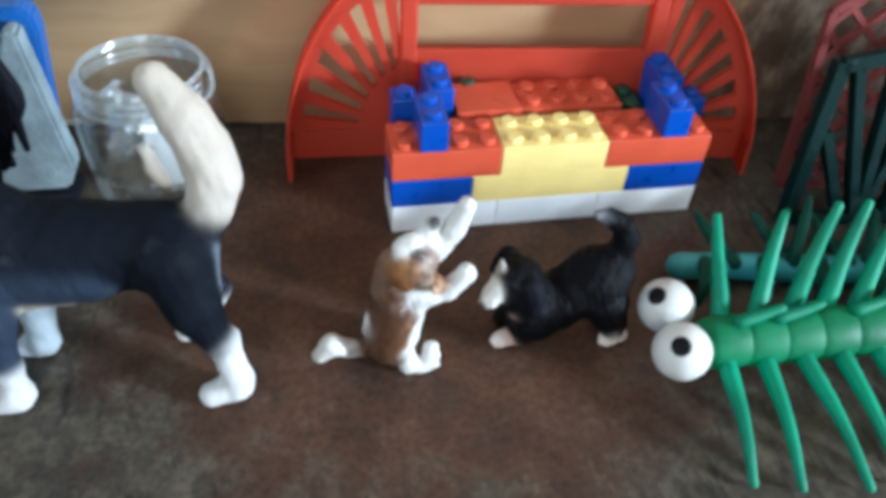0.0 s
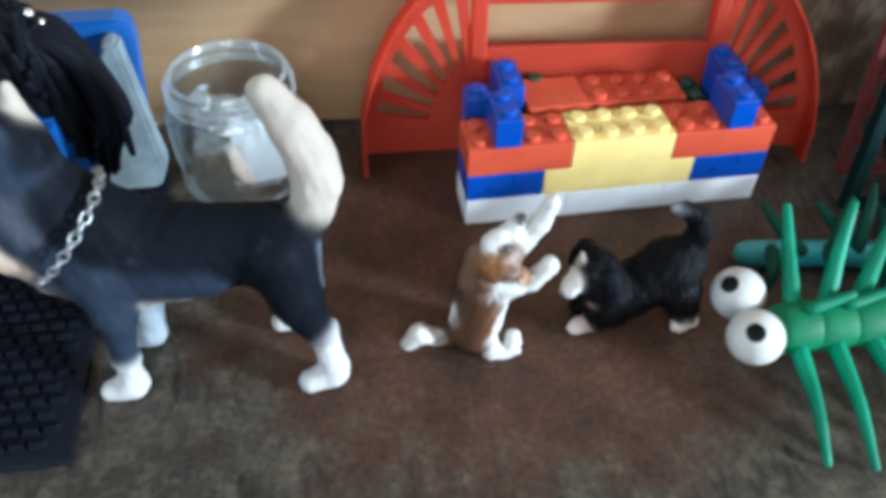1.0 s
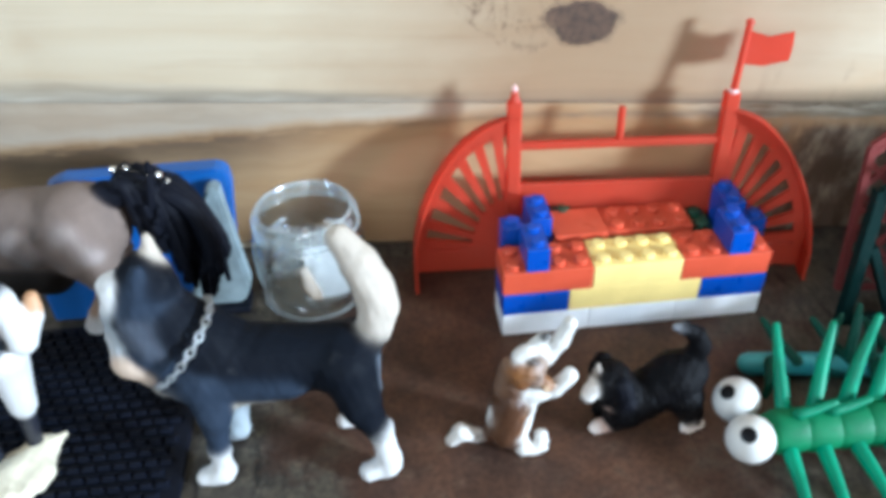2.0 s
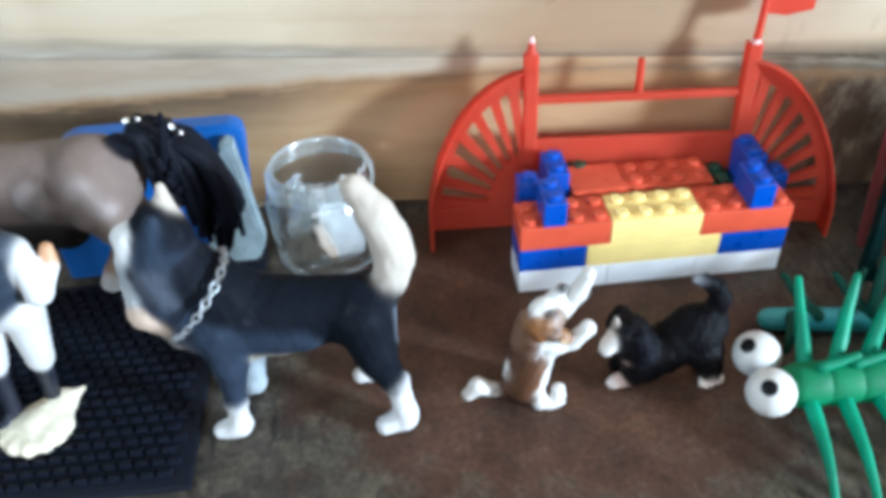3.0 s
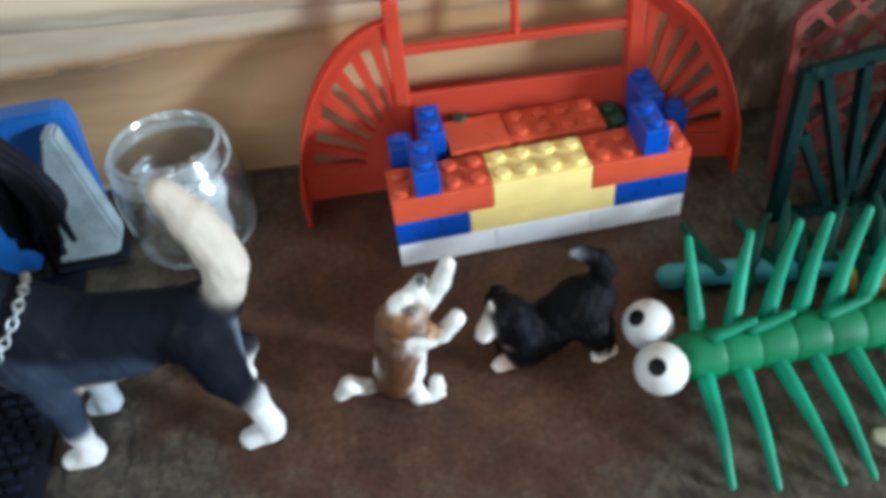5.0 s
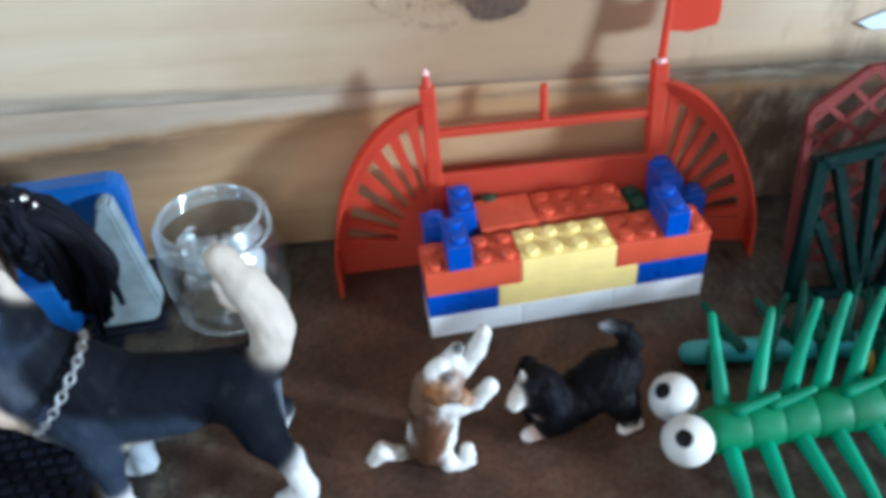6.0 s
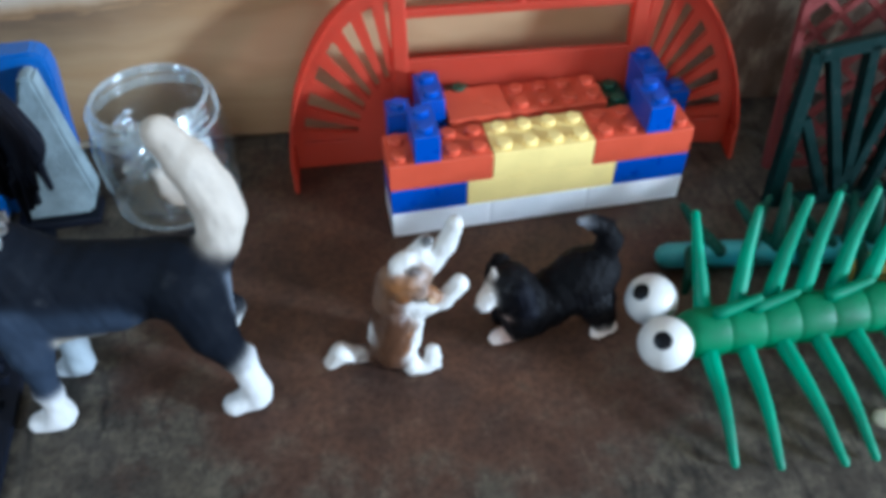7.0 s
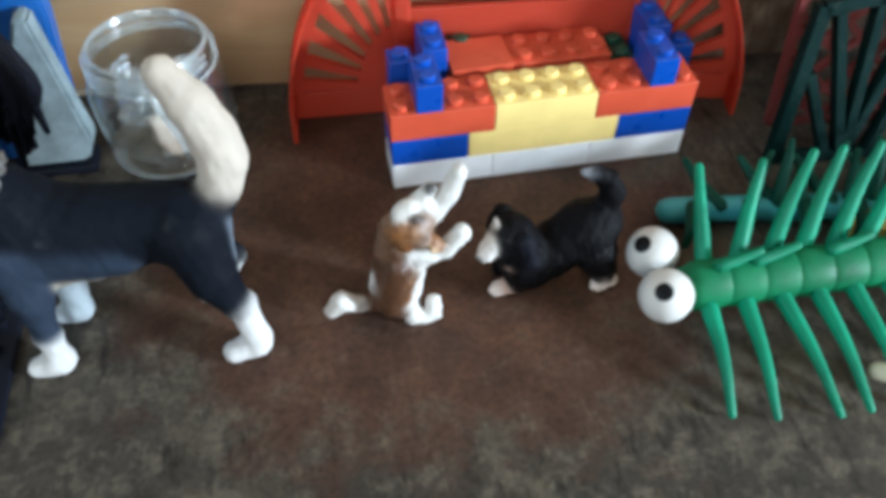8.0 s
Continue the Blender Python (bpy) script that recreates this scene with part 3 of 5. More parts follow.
bm = bmesh.new()
box(bm, (-1600, -2300, 1550), (1600, 250, 1600))
tagged(part("ceiling", bm, CEILING_PAINT), "plain white ceiling", "ceiling", kind="structure")
bm = bmesh.new()
box(bm, (-1600, -2300, -790), (1600, 250, -750))
tagged(part("floor", bm, FLOOR_WOOD), "brown boarded floor", "floor", kind="structure")

table = thing("table", "dark brown table with a blotched, worn top against the timber wall", "table")
bm = bmesh.new()
outline = [(-620, -430), (620, -430), (620, 60 + 620 * -0.08 - 0.4), (-620, 60 + 620 * 0.08 - 0.4)]
lo = [bm.verts.new((x, y, -28)) for x, y in outline]
hi = [bm.verts.new((x, y, 0)) for x, y in outline]
bm.faces.new(hi)
bm.faces.new(lo[::-1])
for i in range(4):
    bm.faces.new((lo[i], lo[(i + 1) % 4], hi[(i + 1) % 4], hi[i]))
bmesh.ops.bevel(bm, geom=[e for e in bm.edges if min(v.co.y for v in e.verts) < -400], offset=2.0, segments=2, affect="EDGES")
part("tabletop", bm, TABLE, table)
for x in (-570, 570):
    for y in (-390, -20):
        bm = bmesh.new()
        box(bm, (x - 28, y - 28, -750), (x + 28, y + 28, -28), 3.0)
        part("leg", bm, TABLE_LEG, table)


# ---- toy brick castle ----
P, H = 8.0, 9.6
STUD = bmesh.new()
cyl(STUD, (0, 0, 0), (0, 0, 1.35), 2.45, seg=14)
cyl(STUD, (0, 0, 1.35), (0, 0, 1.75), 2.45, 2.0, seg=14)
STUD_MESH = bpy.data.meshes.new("stud")
bmesh.ops.scale(STUD, vec=(MM,) * 3, verts=STUD.verts)
STUD.to_mesh(STUD_MESH)
STUD.free()


def brick(parent, x, y, z, nx, ny, material, studs=True, height=H, tilt=0.0):
    """A toy brick with its lower corner at x, y, z (mm), nx by ny studs."""
    bm = bmesh.new()
    box(bm, (0.1, 0.1, 0.05), (nx * P - 0.1, ny * P - 0.1, height - 0.02), 0.28)
    b = part("brick", bm, material, parent)
    b.location = Vector((x, y, z)) * MM
    b.rotation_euler = (0, 0, radians(tilt))
    if studs:
        for i in range(nx):
            for j in range(ny):
                me = STUD_MESH.copy()
                me.materials.append(material)
                s = new("stud", me)
                s.parent = b
                s.location = Vector(((i + 0.5) * P, (j + 0.5) * P, height - 0.02)) * MM
    return b


castle = thing("toy_brick_castle", "low toy castle wall of red, yellow, blue and white interlocking bricks", "toy bricks")
# front wall, two studs deep
for x, n in ((0, 4), (4, 4), (8, 4)):
    brick(castle, x * P, 0, 0, n, 2, WHITE, False)
brick(castle, 0, 0, H, 3, 2, BLUE, False)
brick(castle, 3 * P, 0, H, 6, 2, YELLOW, False)
brick(castle, 9 * P, 0, H, 3, 2, BLUE, False)
brick(castle, 0, 0, 2 * H, 4, 2, RED)
brick(castle, 4 * P, 0, 2 * H, 4, 2, YELLOW)
brick(castle, 8 * P, 0, 2 * H, 4, 2, RED)
# rear part, shifted against the front
OX, OY = 5.7, 17.0
for k in range(3):
    brick(castle, 42.4, OY + 2, k * H, 4, 2, (WHITE, BLUE, RED)[k], k == 2)
brick(castle, OX + 0.5, OY + 2, 0, 4, 2, WHITE, False)
brick(castle, OX + 0.5, OY + 2, H, 4, 2, BLUE, False)
brick(castle, 75, OY + 2, 0, 2, 2, WHITE, False)
brick(castle, 75, OY + 2, H, 2, 2, BLUE, False)
brick(castle, 75.2, OY + 2, 2 * H, 1, 2, DARK_GREEN, True, H - 3.2)
brick(castle, OX + 2 * P + 0.3, OY + 0.6, 2 * H, 2.54, 2.1, RED, False, H + 0.9, 1.5)
brick(castle, OX + 2.3 * P, OY + 14, 2 * H, 1, 1, DARK_GREEN)
# blue battlements
brick(castle, P, 0, 3 * H, 1, 2, BLUE)
brick(castle, OX + P - 0.5, OY + 3, 3 * H - 2, 1, 2, BLUE)
brick(castle, OX + P - 0.5, OY + 3, 2 * H - 2, 1, 2, BLUE, False)
brick(castle, 2.5, OY + 1.5, 3 * H - 4, 1, 1, BLUE)
brick(castle, 2.5, OY + 1.5, 2 * H - 4, 1, 1, BLUE, False)
brick(castle, 10 * P, 0, 3 * H, 1, 2, BLUE)
brick(castle, OX + 10 * P, OY + 3, 2 * H - 2, 1, 2, BLUE, False)
brick(castle, OX + 10 * P, OY + 3, 3 * H - 2, 1, 2, BLUE)
brick(castle, 94.6, OY + 2, 0, 1, 1, WHITE, False)
brick(castle, 94.6, OY + 2, H, 1, 1, BLUE, False)
brick(castle, 94.6, OY + 2, 2 * H, 1, 1, BLUE)

# ---- red plastic gate with fan wings ----
gate = thing("toy_show_jump_gate", "red plastic toy show-jump gate with fan-shaped wings and a flag", "toy gate")
GATE = Matrix.Translation((49.0, 35.0, 0)) @ Matrix.Rotation(radians(-4.5), 4, "Z") @ Matrix.Rotation(radians(-6), 4, "X")


def gate_part(name, build, label="", material=None):
    bm = bmesh.new()
    build(bm)
    bmesh.ops.transform(bm, matrix=GATE, verts=bm.verts)
    return part(name, bm, material or GATE_RED, gate, label)


HALF = 39.0
gate_part("panel", lambda bm: box(bm, (-HALF, -1.2, 3), (HALF, 1.2, 38.6), 0.5))
gate_part("rail", lambda bm: box(bm, (-HALF, -1.6, 52.6), (HALF, 1.6, 55.6), 0.6))
gate_part("peg", lambda bm: cyl(bm, (0, 0, 55.5), (0, 0, 68), 1.5, 1.3))
for sx, top in ((-1, 71.5), (1, 72.5)):
    def post(bm):
        box(bm, (sx * HALF - 2.6, -2.4, 0.5), (sx * HALF + 2.6, 2.4, top), 0.7)
        if sx < 0:
            cyl(bm, (sx * HALF, 0, top), (sx * HALF, 0, top + 5.0), 1.9, 0.8)
    gate_part("post", post)


def flag_pole(bm):
    cyl(bm, (HALF + 0.3, 0, 71), (HALF + 2.0, 0, 96.5), 1.4, 1.1)
    cyl(bm, (HALF + 2.0, 0, 96.5), (HALF + 2.1, 0, 98), 1.6, 1.0)


def flag(bm):
    extrude_poly(bm, [(HALF + 2, 82.2), (HALF + 9, 81.2), (HALF + 18, 82.8), (HALF + 18.6, 88), (HALF + 18.2, 93), (HALF + 10, 91.5), (HALF + 2, 94)], 0.9)


# pale caps paint in the glints on the two post tops
gate_part("glint_tip", lambda bm: cyl(bm, (-HALF, 0, 75.6), (-HALF, 0, 77.6), 1.25, 0.5), "whitish painted glint on post tip", GLINT_PINK)
gate_part("glint_tip", lambda bm: cyl(bm, (HALF, -0.6, 72.3), (HALF, -0.6, 73.4), 2.0, 1.5), "whitish painted glint on post tip", GLINT_PINK)
gate_part("flag_pole", flag_pole)
gate_part("flag", flag)
for sx in (-1, 1):
    W = Matrix.Translation((sx * HALF, 0, 0)) @ Matrix.Rotation(radians(2 if sx < 0 else -10), 4, "Z") @ Matrix.Scale(sx * (1.0 if sx < 0 else 0.94), 4, (1, 0, 0))
    R_OUT = 40.0
    FOOT = 12.5 if sx < 0 else 8.0

    def arc_point(a, r):
        return (r * math.sin(a) * 0.98, 10.5 + (r * 1.38) * max(math.cos(a), 0.0) ** 1.2)

    def rim(bm):
        # curved outer band with a flange that stands forward as a foot
        prev = None
        for k in range(19):
            a = k / 18 * math.pi / 2
            o, i = arc_point(a, R_OUT), arc_point(a, R_OUT - 5.0)
            if prev:
                extrude_poly(bm, [prev[0], o, i, prev[1]], 2.2, W @ Matrix.Translation((0, -1.1, 0)))
                extrude_poly(bm, [prev[0], o, (o[0] - 0.9 * math.sin(a), o[1] - 0.9 * math.cos(a)), (prev[0][0] - 0.9, prev[0][1])], 2.0 + FOOT * k / 18, W @ Matrix.Translation((0, -2.1 - FOOT * k / 18, 0)))
            prev = (o, i)
        box(bm, (R_OUT * 0.98 - 1.6, -2.5 - FOOT, 0.3), (R_OUT * 0.98, 1.1, 11.0), 0.3, W)
    gate_part("wing_rim", rim)
    gate_part("wing_panel", lambda bm: box(bm, (0, -1.0, 1.0), (R_OUT * 0.96, 1.0, 11), 0.4, W))
    for k in range(7):
        a0 = (k + 0.85) / 7.4 * math.pi / 2

        def slat(bm):
            o, i = arc_point(a0, R_OUT - 3.8), arc_point(a0, 14.0)
            d = Vector((o[0] - i[0], o[1] - i[1])).normalized()
            nrm = Vector((-d.y, d.x))
            wo, wi = 2.0, 0.8
            extrude_poly(bm, [(i[0] + nrm.x * wi, i[1] + nrm.y * wi), (o[0] + nrm.x * wo, o[1] + nrm.y * wo), (o[0] - nrm.x * wo, o[1] - nrm.y * wo), (i[0] - nrm.x * wi, i[1] - nrm.y * wi)], 2.6, W @ Matrix.Translation((0, -1.3, 0)))
        gate_part("slat", slat)

    def hub(bm):
        pts = [(0, 10.0)] + [arc_point(k / 8 * math.pi / 2, 16.5) for k in range(9)]
        extrude_poly(bm, pts, 1.8, W @ Matrix.Translation((0, -0.9, 0)))
    gate_part("hub", hub)

def settle(prims, back, squat, slim=1.0):
    """The same capsules moved back and squatted a little towards the table."""
    return [((a[0], a[1] + back, a[2] * squat), (b[0], b[1] + back, b[2] * squat), ra * slim, rb * slim, c) for a, b, ra, rb, c in prims]


def join_painted(ob, extra, colour, slot=0):
    """Adds small pieces (mm) of one paint colour to a figurine's mesh."""
    bmesh.ops.scale(extra, vec=(MM,) * 3, verts=extra.verts)
    for f in extra.faces:
        f.smooth = True
        f.material_index = slot
    add_mesh = bpy.data.meshes.new("tufts")
    extra.to_mesh(add_mesh)
    extra.free()
    layer = add_mesh.color_attributes.new("paint", "FLOAT_COLOR", "POINT")
    layer.data.foreach_set("color", np.tile(np.array([*colour, 1.0], np.float32), len(add_mesh.vertices)))
    both = bmesh.new()
    both.from_mesh(ob.data)
    both.from_mesh(add_mesh)
    both.to_mesh(ob.data)
    both.free()


# ---- painted dog figurine ----
K, G, WH, CR = (0.0038, 0.0052, 0.0085), (0.020, 0.029, 0.046), (0.50, 0.50, 0.49), (0.40, 0.355, 0.30)
dog = [
    ((-92, -43, 44), (-55, -45, 42), 11, 9.5, K), ((-92, -45, 41), (-70, -47, 39), 9.5, 8, G), ((-56, -45, 41), (-52.5, -46, 40), 10, 8, K),
    ((-95, -43, 43), (-100, -42, 42), 11, 9, G), ((-104, -44, 39), (-106, -45, 44), 6, 5, (0.24, 0.23, 0.21)), ((-87, -49.0, 33.6), (-76, -49.2, 33.6), 3.4, 2.4, (0.26, 0.24, 0.20)),
    # neck and lowered head
    ((-90, -43, 48), (-101, -42, 60), 11, 9.5, K), ((-95, -45, 43), (-104, -44, 53), 9.5, 8.5, G), ((-98, -47, 40), (-105, -46.5, 46), 6.0, 5.0, (0.07, 0.075, 0.085)),
    ((-104, -41, 65), (-104, -40, 68), 9.0, 8.6, G), ((-101, -41, 71), (-104, -40, 75), 6.2, 5.4, K), ((-105, -46, 61), (-103, -47, 56), 6.2, 5.6, (0.055, 0.065, 0.085)),
    ((-111.5, -41, 71), (-111.5, -42, 66), 4.6, 4.2, WH), ((-111.5, -43, 63), (-110.5, -45, 54), 4.6, 4.2, (0.24, 0.265, 0.28)), ((-113.0, -44, 57), (-112.5, -45.5, 51), 3.4, 3.2, (0.40, 0.40, 0.39)),
    ((-111.0, -47.4, 49.0), (-106.5, -47.8, 47.0), 4.8, 4.2, (0.46, 0.36, 0.28)), ((-113.6, -47.5, 50.2), (-113.9, -47.7, 50), 1.5, 1.3, (0.30, 0.15, 0.12)), ((-110.3, -47.2, 64.5), (-110.3, -47.4, 64.3), 1.1, 1.0, K),
    ((-101, -38, 75), (-100.6, -37, 84), 3.4, 1.2, CR), ((-104, -44.5, 73), (-103, -45, 79), 3.0, 1.0, G),
    # near front leg
    ((-92, -49.5, 42), (-92, -53, 31), 7.2, 4.6, G), ((-91.6, -53, 31), (-93, -53.5, 17), 4.6, 3.1, G), ((-93, -53.5, 15), (-94, -53, 5), 3.1, 3.3, WH), ((-94, -53.4, 4), (-99.6, -53.8, 3), 3.4, 2.8, WH),
    # far front leg, its white greyed to paint in shade
    ((-90, -37, 40), (-89, -36, 20), 6, 4.2, G), ((-89, -37, 22), (-91, -37, 6), 4.6, 3.6, (0.28, 0.32, 0.34)), ((-91, -37, 4), (-95.5, -37, 3), 3.3, 2.8, (0.30, 0.33, 0.35)),
    # near hind leg
    ((-53.5, -50, 42), (-50.6, -53.8, 31.5), 8.4, 5.7, K), ((-50.4, -54.6, 30.5), (-46.2, -56, 21), 5.5, 3.8, K), ((-45.2, -56, 20), (-43.5, -57, 7), 3.6, 3.5, WH), ((-44, -57, 4.5), (-50, -58, 3.2), 3.8, 3.2, WH),
    # far hind leg
    ((-50, -38, 40), (-54, -37, 28), 7.5, 5, K), ((-54, -37, 27), (-47, -37, 19), 4.3, 2.8, K), ((-47.2, -37, 17), (-51, -37, 7), 2.3, 2.3, WH), ((-51, -37, 4), (-57.5, -37, 3), 3.0, 2.7, WH),
    ((-46.2, -48.2, 43), (-45.8, -50.6, 34), 1.3, 1.0, (0.16, 0.185, 0.22)), ((-52, -50, 40), (-49.5, -54, 27), 7.0, 4.2, K),
    # curled tail
    ((-49, -45, 45), (-45, -44, 49), 5.4, 4.6, K), ((-44, -43.5, 51), (-42.6, -42.2, 57), 4.8, 5.2, CR), ((-42.6, -42.2, 57), (-43.6, -41, 63), 5.2, 5.3, CR), ((-43.6, -41, 63), (-46.6, -38.8, 70), 5.3, 5.0, CR), ((-46.6, -38.8, 70), (-51.6, -35.7, 77.2), 5.0, 4.2, CR),
]
dog_shape = settle(dog, 2.2, 0.975, 0.94)
dog_ob = sculpt("dog_figurine", dog_shape, 0.66, FIGURE, 1.2, 0.22, 0.7, 0.45)
tufts = bmesh.new()
rf = random.Random(8)
for a, b, ra_, rb_, _ in dog_shape[-4:-1]:
    a, b = Vector(a), Vector(b)
    axis = (b - a).normalized()
    for k in range(120):
        f, turn = rf.random(), rf.uniform(0, 2 * math.pi)
        side = Matrix.Rotation(turn, 3, axis) @ axis.orthogonal().normalized()
        root = a + (b - a) * f + side * (ra_ + (rb_ - ra_) * f - 0.15)
        cyl(tufts, root, root - axis * rf.uniform(0.9, 1.7) + side * rf.uniform(0.25, 0.55), 0.34, 0.06, 5)
join_painted(dog_ob, tufts, CR)
tagged(dog_ob, "black and grey painted husky figurine with curled cream tail", "toy dog")

collar = thing("chain_collar", "silver link chain collar round the husky figurine's neck", "chain")
for k in range(36):
    a = k / 36 * 2 * math.pi
    c = Vector((-97.2, -42.0, 50.5))
    u, v = Vector((0.65, 0.0, 0.76)).normalized(), Vector((0, 1, 0))
    d = u.cross(v)
    ctr = c + u * math.cos(a) * 14.6 + v * math.sin(a) * 12.0
    tan = (-u * math.sin(a) + v * math.cos(a))
    out = (u * math.cos(a) + v * math.sin(a))
    side = out if k % 2 else d
    bm = bmesh.new()
    pts = [ctr + tan * 1.55 * math.cos(b) + side * 1.0 * math.sin(b) for b in (2 * math.pi * j / 10 for j in range(10))]
    rings = []
    for j in range(10):
        t0 = (pts[(j + 1) % 10] - pts[j - 1]).normalized()
        s0 = t0.orthogonal().normalized()
        s1 = t0.cross(s0)
        rings.append([bm.verts.new(pts[j] + 0.36 * (math.cos(q) * s0 + math.sin(q) * s1)) for q in (2 * math.pi * h / 6 for h in range(6))])
    for j in range(10):
        a_, b_ = rings[j], rings[(j + 1) % 10]
        sh = min(range(6), key=lambda h: (a_[0].co - b_[h].co).length)
        for h in range(6):
            bm.faces.new((a_[h], a_[(h + 1) % 6], b_[(h + 1 + sh) % 6], b_[(h + sh) % 6]))
    part("link", bm, CHAIN, collar, smooth=True)

# ---- puppies ----
BR, GD, TN, SM = (0.062, 0.027, 0.013), (0.16, 0.066, 0.022), (0.165, 0.105, 0.072), (0.06, 0.045, 0.04)
PW = (0.54, 0.53, 0.50)
pup = [
    # seated body: brown back with a pale patch, white chest
    ((-7.4, -47.8, 8), (-7.0, -47.8, 17), 5.8, 5.2, BR), ((-6.6, -47.6, 18), (-4.6, -47.5, 27), 4.8, 4.2, BR), ((-2.0, -48.6, 9), (-0.8, -48.6, 20), 2.9, 3.0, PW), ((-1.2, -49.2, 20), (1.2, -49.4, 24), 2.9, 3.0, PW),
    ((-7.2, -51.0, 9), (-5.4, -50.8, 22), 4.6, 3.8, BR), ((-12.0, -48.8, 13), (-11.4, -48.8, 17), 1.3, 1.2, PW), ((-7.6, -51.8, 17), (-5.8, -51.0, 23), 1.4, 1.2, GD), ((-4.6, -52.6, 11), (-3.4, -52.2, 17), 1.5, 1.5, GD), ((-2.6, -51.6, 16), (-1.0, -51.8, 21), 1.2, 1.4, (0.13, 0.06, 0.024)), ((-9.8, -51.6, 11), (-9.0, -51.8, 15), 1.5, 1.4, (0.11, 0.05, 0.02)), ((-8.0, -48.0, 26), (-6.2, -47.8, 34), 3.1, 3.3, (0.12, 0.068, 0.042)), ((-6.6, -49.6, 21), (-5.4, -49.4, 27), 3.6, 3.0, BR),
    ((-2.4, -50.4, 26.0), (3.0, -50.8, 25.4), 1.9, 2.2, PW),
    # head thrown back
    ((-1.0, -48.5, 34.0), (0.2, -48.5, 35.8), 5.1, 4.6, TN), ((-4.2, -50.2, 36.4), (-3.2, -51.4, 31.8), 2.8, 2.7, GD), ((-3.4, -48.6, 39.0), (-1.8, -48.2, 39.8), 2.7, 2.7, PW), ((2.2, -47.8, 38.6), (3.8, -47.4, 39.4), 1.9, 1.9, PW), ((-5.0, -50.6, 35.0), (-1.8, -52.4, 36.4), 2.6, 2.0, (0.20, 0.085, 0.028)), ((0.2, -52.0, 36.5), (0.8, -52.4, 32.5), 1.9, 1.8, (0.25, 0.18, 0.14)),
    ((-0.8, -51.6, 39.6), (0.4, -51.6, 39.0), 0.9, 0.8, SM), ((-1.8, -52.8, 33.4), (-0.8, -53.2, 32.2), 1.0, 0.9, BR), ((1.4, -53.6, 35.2), (1.6, -53.6, 34.2), 0.7, 0.6, (0.11, 0.08, 0.065)),
    ((3.4, -51.6, 31.2), (4.6, -52.0, 29.6), 1.8, 1.7, GD), ((3.2, -53.4, 29.6), (3.3, -53.5, 29.4), 0.9, 0.8, (0.55, 0.40, 0.26)),
    ((1.2, -46.4, 40.0), (3.4, -46.2, 43.4), 2.6, 1.9, PW), ((3.8, -47.2, 44.6), (4.1, -47.3, 44.7), 1.3, 1.1, K),
    # raised forelegs
    ((4.4, -46.6, 35.5), (8.4, -46.8, 42.5), 2.7, 2.5, PW), ((8.4, -46.8, 42.5), (10.6, -47, 48.8), 2.5, 2.1, PW), ((0.5, -50.2, 24.2), (7.2, -50.6, 26.6), 2.7, 2.3, PW), ((7.2, -50.6, 26.6), (11.0, -50.6, 31.4), 2.4, 2.4, PW),
    # haunches, upturned foot and curved tail
    ((-7.2, -51.2, 8.6), (-5.4, -51.8, 6.2), 3.6, 3.0, BR), ((-3.6, -52.0, 8.0), (-2.6, -52.4, 4.4), 2.7, 2.5, PW), ((-2.4, -52.8, 2.7), (1.8, -53.0, 2.5), 2.3, 2.1, PW), ((2.8, -52.8, 2.8), (3.2, -52.0, 7.4), 1.9, 1.9, PW),
    ((4.2, -54.0, 3.4), (4.5, -54.1, 3.6), 1.0, 0.9, PW), ((4.5, -53.2, 5.6), (4.8, -53.2, 5.8), 1.0, 0.9, PW), ((4.1, -52.2, 8.0), (4.4, -52.2, 8.2), 1.0, 0.9, PW), ((-7.4, -43.6, 8), (-3, -43, 4), 4.2, 3.2, BR),
    ((-12, -47.4, 4.2), (-17.0, -47.7, 5.4), 2.3, 2.0, BR), ((-16.5, -47.7, 5.2), (-21.0, -48, 7.6), 2.2, 2.7, PW), ((-21.0, -48, 7.6), (-24.0, -48.2, 4.2), 2.7, 2.0, PW),
]
tagged(sculpt("puppy_figurine", pup, 0.42, FIGURE_GLOSS, 0.35, 0.16, 1.1, 0.45, 0.7), "brown and white painted puppy figurine sitting up with raised paws", "toy dog", "puppy figurines")
BK, BT = (0.0030, 0.0030, 0.0038), (0.42, 0.30, 0.25)
